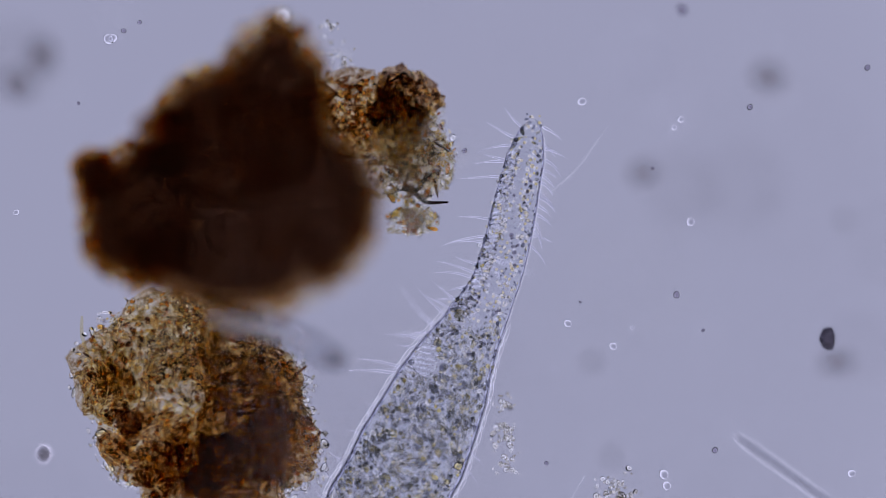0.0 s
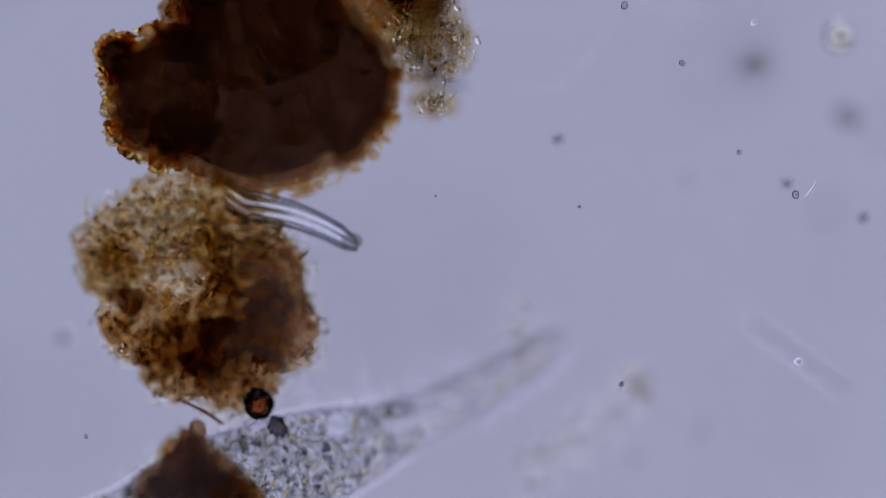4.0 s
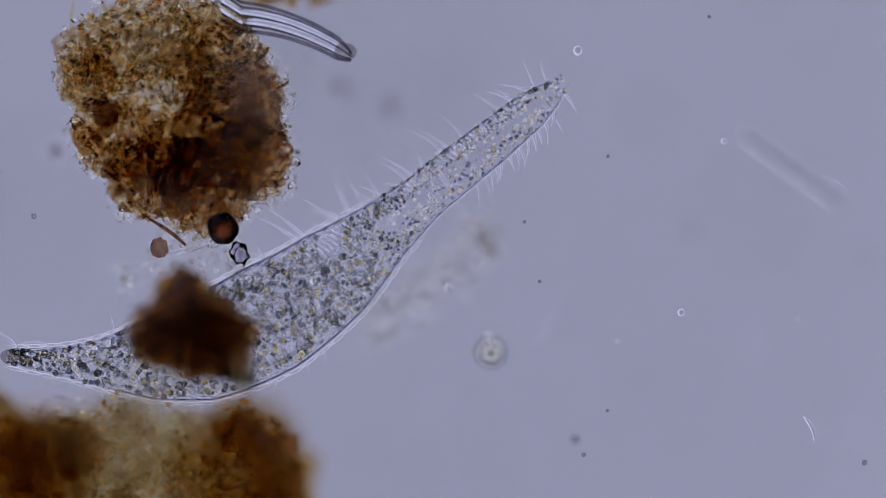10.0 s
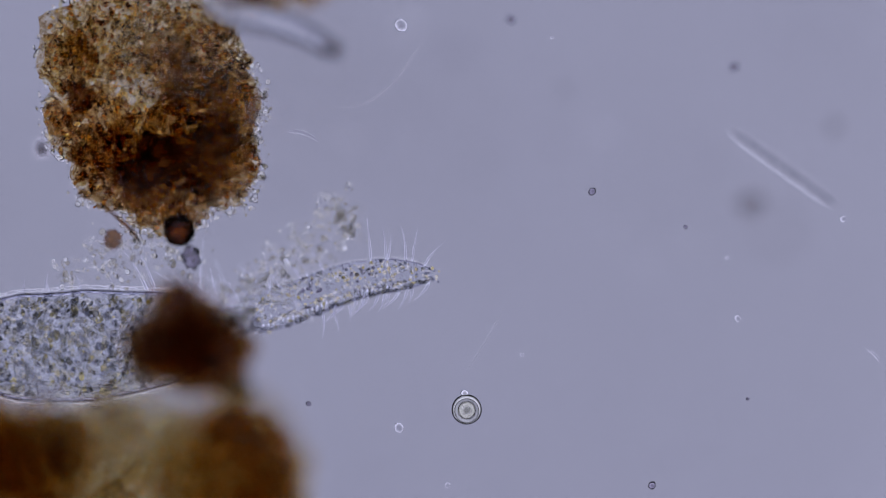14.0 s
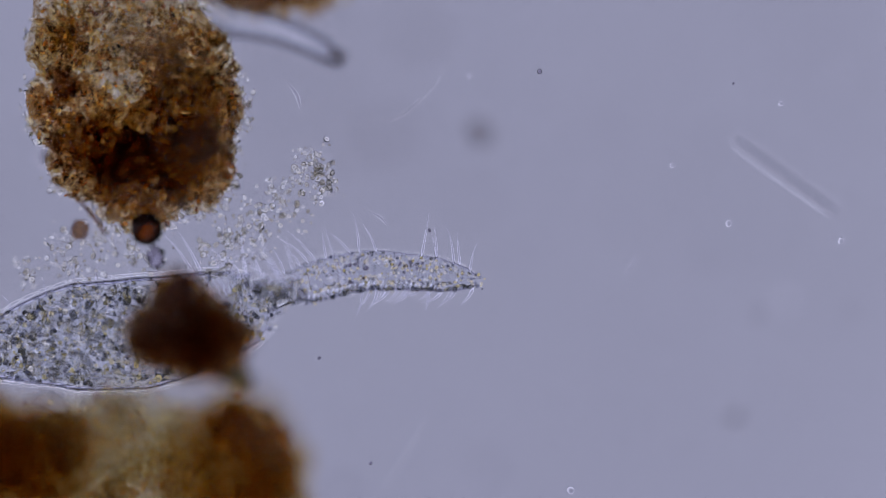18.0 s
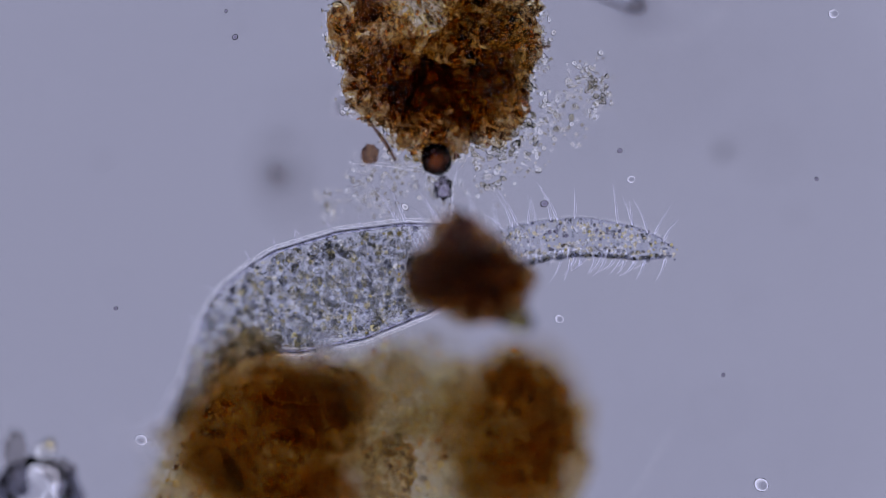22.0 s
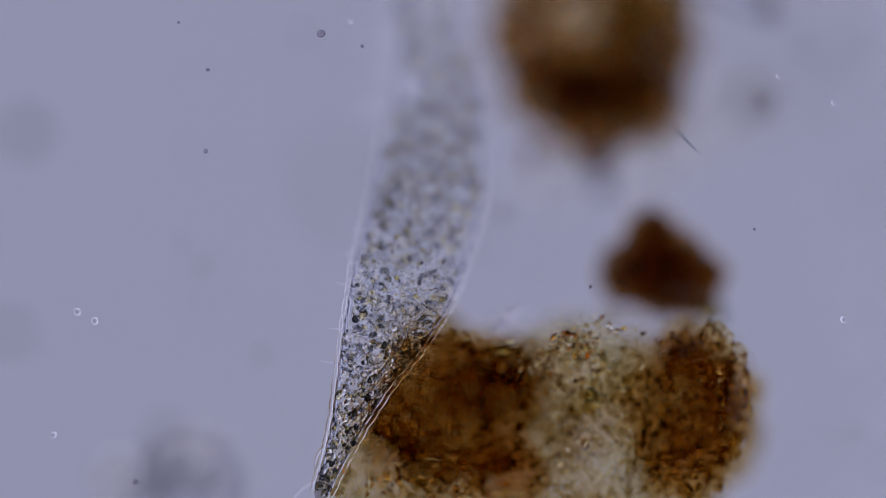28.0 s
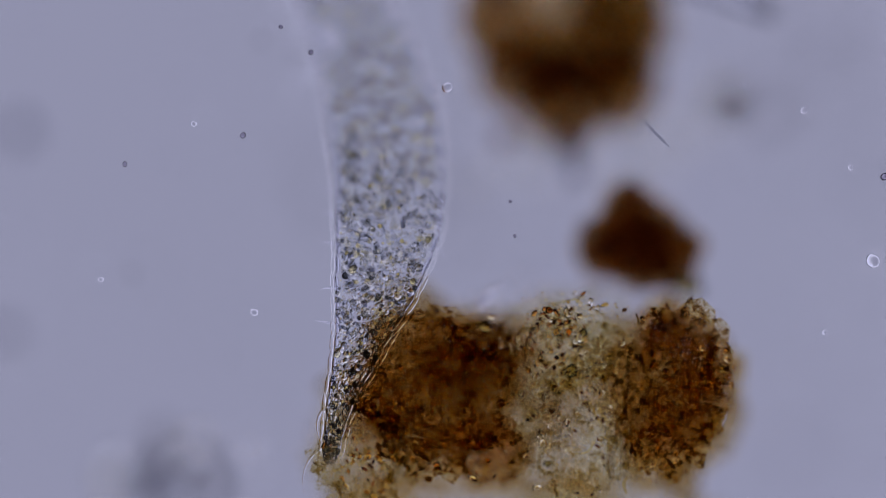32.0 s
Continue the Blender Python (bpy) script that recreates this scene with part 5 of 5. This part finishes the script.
def motions():
    """Everything that drifts, turns and swims."""
    def go(ob, rows, z):
        walk(ob, [(r[0], Matrix.Translation(at(r[0], r[1], r[2], (r[4] if len(r) > 4 else z) * DEPTH)) @ pose(0, 0, 0, 0, 0, -(r[3] if len(r) > 3 else 0))) for r in rows])

    def fixed(ob, u, v, z):
        """Still on the slide, at its place in the field of 19 s."""
        m = Matrix.Translation(at(19, u, v, z * DEPTH))
        walk(ob, [(0, m), (32, m)])

    go(clump_a, [(0, 420, 300), (1, 420, 301), (2, 428, 304), (3, 431, 308), (3.5, 447, 248), (4, 459, 92), (4.5, 470, -210), (6.5, 486, -233),
                 (9, 494, -245), (14.5, 462, -246), (18, 477, -232), (19, 460, 45), (20, 460, -346), (22.5, 1272, -315), (32, 1250, -326)], .06)
    go(clump_b, [(0, 350, 718, -28, -.05), (1, 351, 719, -28, -.05), (2, 352, 721, -28, -.03), (3, 352, 722, -28), (3.5, 366, 661, -27), (4, 352, 509, -26), (4.5, 346, 222, -25),
                 (6.5, 319, 190, -24), (7, 324, 190, -24), (8, 322, 191, -23), (9, 315, 185, -21), (10, 311, 189, -20), (11, 308, 192, -19),
                 (11.5, 303, 192, -17), (12, 287, 193, -15), (13, 287, 193, -15, -.03), (13.5, 285, 194, -15, -.035), (14, 268, 181, -11, -.025), (14.5, 249, 171, -6),
                 (16.5, 240, 172, -4), (17, 240, 176, -4), (18, 239, 174, -4), (18.5, 221, 227, -2), (19, 222, 440), (19.5, 228, 240, 1), (20, 220, 38, 1),
                 (20.5, 226, 40, 1), (21, 530, 45, 1), (21.5, 595, 38, 1), (22, 771, 50, 1), (22.5, 1040, 60, 1), (23, 1044, 57, 1), (24, 1040, 52, 1), (25, 1036, 60),
                 (25.5, 1030, 55), (27.5, 1055, 60), (28, 1050, 55), (28.5, 1040, 38), (29, 1010, 38), (30, 1018, 42), (30.5, 1010, 32), (31, 1002, 24), (32, 1000, 26)], 0.0)
    go(clump_c, [(0, 66, 1254), (3.3, 80, 1241), (4, 90, 1050), (4.3, 94, 831), (4.5, 95, 753), (6.5, 92, 725), (8, 100, 715), (11, 96, 716), (12, 72, 710), (14.5, 70, 712), (18, 80, 706), (19, 68, 985), (20, 60, 590), (20.5, 65, 588), (21, 370, 594),
                 (21.5, 394, 616), (22, 576, 626), (22.5, 851, 632), (23, 850, 629), (24, 846, 623), (25, 850, 620), (25.5, 850, 595), (27.5, 905, 590), (28, 893, 586), (28.5, 886, 568), (29, 855, 572),
                 (29.5, 876, 566), (30, 884, 564), (30.5, 872, 544), (31, 866, 536), (31.5, 866, 541), (32, 860, 545)], .085)
    go(clump_d, [(0, 330, 1075), (3.5, 345, 1020), (4, 350, 865), (4.5, 370, 580), (6.5, 345, 575), (8, 355, 578), (9, 352, 575), (10, 342, 578), (11, 350, 575), (12, 310, 575), (13, 305, 580),
                 (14, 335, 600), (14.5, 330, 595), (16.5, 325, 580), (18, 335, 580), (18.5, 310, 635), (19, 295, 835), (19.5, 305, 630), (20, 297, 440), (20.5, 305, 436), (21, 612, 455),
                 (21.5, 632, 462), (22, 830, 478), (22.5, 1112, 495), (23, 1120, 500), (24, 1110, 490), (24.5, 1105, 490), (25, 1105, 480), (25.5, 1090, 450), (27.5, 1180, 480), (28, 1172, 470),
                 (28.5, 1165, 445), (29, 1128, 445), (29.5, 1150, 442), (30, 1158, 440), (30.5, 1145, 425), (31, 1140, 415), (31.5, 1140, 418), (32, 1132, 422)], .075)
    go(floc, [(0, 1040, 940), (3.5, 1060, 900), (4, 1070, 735), (4.5, 948, 516), (6.5, 830, 420), (7, 825, 430), (8, 810, 425), (9, 800, 450), (11, 790, 500), (12, 750, 550), (13, 715, 590), (13.5, 700, 590), (14, 545, 438, 0, -.008), (14.5, 520, 408, 0, -.008), (16.5, 505, 358, 0, -.008), (17, 495, 358, 0, -.008), (18, 505, 358, 0, -.008), (18.5, 455, 405, 0, -.008), (19, 460, 575, 0, -.008), (19.5, 460, 385, 0, -.008), (20, 455, 195, 0, -.008), (20.5, 460, 195, 0, -.008), (21, 755, 185, 0, -.008), (21.5, 820, 185, 0, -.008), (22, 990, 205, 0, -.008), (22.5, 1250, 235, 0, -.008), (23, 1260, 235, 0, -.008), (24, 1250, 235), (25, 1240, 215), (27.5, 1260, 225), (32, 1220, 225)], -.05)
    below = [(t, u + du, v + dv) for t, u, v, du, dv in (
        (0, 330, 732, 0, 285), (3, 346, 732, 0, 285), (3.5, 362, 670, 0, 285), (4, 346, 516, 0, 270), (4.5, 346, 222, 0, 268), (7, 324, 190, -20, 268), (9, 315, 185, -20, 265), (11, 308, 192, -30, 268),
        (13, 287, 193, -60, 270), (14, 268, 181, -90, 272), (14.5, 249, 171, -110, 275), (17, 240, 176, -130, 275), (18, 239, 174, -130, 275), (18.5, 221, 227, -130, 275), (19, 222, 440, -130, 275),
        (19.5, 228, 240, -130, 275), (20, 220, 38, -130, 275), (20.5, 226, 40, -130, 275), (21, 530, 45, -130, 275), (21.5, 595, 38, -130, 275), (22, 771, 50, -130, 280), (22.5, 1040, 60, -130, 280),
        (23, 1044, 57, -130, 280), (25, 1036, 60, -110, 270), (28, 1050, 55, -100, 260), (32, 1000, 26, -100, 260))]
    go(floc_b, below, -.02)
    go(floc_e, [(0, 893, 770), (1, 892, 765), (2, 905, 780), (3, 912, 800), (3.5, 925, 740), (4, 920, 590), (4.5, 930, 290), (6.5, 1000, -150), (32, 1500, -800)], -.045)
    go(floc_f, [(0, 1100, 500, 0, .5), (6, 760, 250, 0, .12), (6.5, 720, 225, 0, .03), (7, 635, 190, 0, 0), (7.5, 590, 170, 0, .12), (8, 540, 150, 0, .4), (32, 1000, -300, 0, .5)], 0)
    go(floc_c, [(0, 2000, -300), (16, 1750, -420), (18, 1480, -215), (18.5, 1455, -145), (19, 1450, 80), (19.5, 1450, -118), (32, 2240, -300)], .0)
    go(floc_d, [(0, 602, 95), (3, 612, 105), (3.5, 628, 45), (4, 640, -110), (32, 1420, -500)], -.06)
    go(ring_cell, [(0, 1700, -400), (6.5, 1300, -10), (7, 1230, 28), (7.5, 1080, 90), (8, 1058, 165), (8.5, 862, 420), (9, 865, 508), (9.5, 858, 570), (10, 868, 624), (10.5, 856, 650), (11, 860, 680),
                   (12, 848, 711), (12.5, 842, 735), (13, 839, 782), (13.5, 834, 795), (14, 826, 725), (14.5, 886, 858), (16, 900, 1000), (32, 1600, 1300)], -.03)
    go(cluster, [(0, 1300, -700), (4, 1280, -560), (4.5, 1270, -700), (6, 1245, 330), (6.5, 1236, 476), (7, 1215, 640), (7.5, 1228, 780), (8, 1232, 940), (9, 1240, 1100), (32, 1900, 1400)], .03)
    go(amoeba, [(0, 700, 1500), (4, 740, 1250), (4.5, 770, 1000), (6.5, 808, 664), (7, 835, 715), (7.5, 820, 740), (8, 835, 775), (8.5, 850, 900), (9, 850, 980), (32, 1500, 1400)], .0)
    fixed(bubble, 66, 552, -0.07)
    go(top_bubble, [(0, 500, 30), (3, 515, 32), (4, 545, -180), (32, 1330, -600)], -.02)
    go(swimmer, [(0, 1465, 600), (0.5, 1348, 556), (1, 1017, 503), (1.5, 700, 420), (2, 300, -150), (4, 100, -600), (32, 600, -900)], -.06)
    fixed(left_a, 45 - 815, 230 + 363, -0.078)
    fixed(left_b, 18 - 815, 600 + 363, -0.076)
    go(thread, [(0, 980, 300), (11, 900, -60), (12, 800, 60), (13, 735, 125), (14, 660, 140), (14.5, 640, 150), (17, 705, 140), (18, 715, 165), (19, 700, 420), (32, 1400, 0)], -.03)
    go(thread_b, [(0, 1000, 900), (12, 930, 560), (13, 905, 562), (14, 860, 600), (32, 1300, 900)], -.04)
    go(rodlet, [(0, 500, 900), (25.5, 1275, 250), (27.5, 1225, 248), (28, 1214, 248), (29, 1187, 248), (30.5, 1180, 240), (32, 1163, 238)], .2)
    spread = np.random.default_rng(77)
    for ob, t0, u, v, off in DRIFT:
        vx, vy, turn = spread.normal(-8, 14), spread.normal(6, 12), spread.random() * 180
        zf = stage(t0)[2]
        rows = []
        for dt, dz in ((-3, 0.75), (-1, 0.25), (0, 0.0), (1, 0.25), (3, 0.75)):
            if 0 < t0 + dt < 32 or dt == 0:
                p = at(t0, u, v, zf + off) + Vector((vx * dt, -vy * dt, 0)) * MM
                rows.append((t0 + dt, pose(p.x, p.y, p.z + dz, 0, 0, turn + 9 * dt)))
        if rows[0][0] > 0:
            rows.insert(0, (0, rows[0][1]))
        if rows[-1][0] < 32:
            rows.append((32, rows[-1][1]))
        walk(ob, rows)
    walk(field, [(t, pose(-sx * MM + FIELD_X, sy * MM, -40)) for t, sx, sy, _ in STAGE])
    walk(bundle, [(t, pose(0, 0, z)) for t, z in ((0, 0), (8, 0), (8.7, .04), (9.2, .05), (10, -.035), (11, -.03), (12, 0), (18, 0), (19, -.06), (20, 0), (32, 0))])
    fixed(crystal, 331 - 815, 841 + 363, -0.05)
    mids = {t: rows[N // 2] for t, rows in SPINE.items()}
    walk(ciliate, [(t, pose(m[0], m[1], m[2])) for t, m in mids.items()])
    for i, seg in enumerate(segments):
        rows, last = [], None
        for t, r in SPINE.items():
            ang = r[i][3]
            if last is not None:
                ang += 360 * round((last - ang) / 360)
            last = ang
            lean = head_roll(i) * turned_over(t)
            rows.append((t, pose(r[i][0] - mids[t][0], r[i][1] - mids[t][1], r[i][2] - mids[t][2], lean, 0, ang)))
        walk(seg, rows)
    for c, x, y, roll, phase in BEAT:
        rows = []
        for t in sorted([k * 0.5 for k in range(65)] + [13.7]):
            k = 2 * t
            over = math.radians(roll * turned_over(t))
            out = y * 0.93 * math.hypot(math.cos(over), 0.45 * math.sin(over))
            beat = math.radians(15 * math.sin(phase + 1.3 * k) + 6 * math.sin(phase * 3 + 2.9 * k))
            rows.append((t, Matrix.Rotation(-over, 4, "X") @ Matrix.Translation((x, out, 0)) @ Matrix.Rotation(beat, 4, "Z")))
        walk(c, rows)


motions()
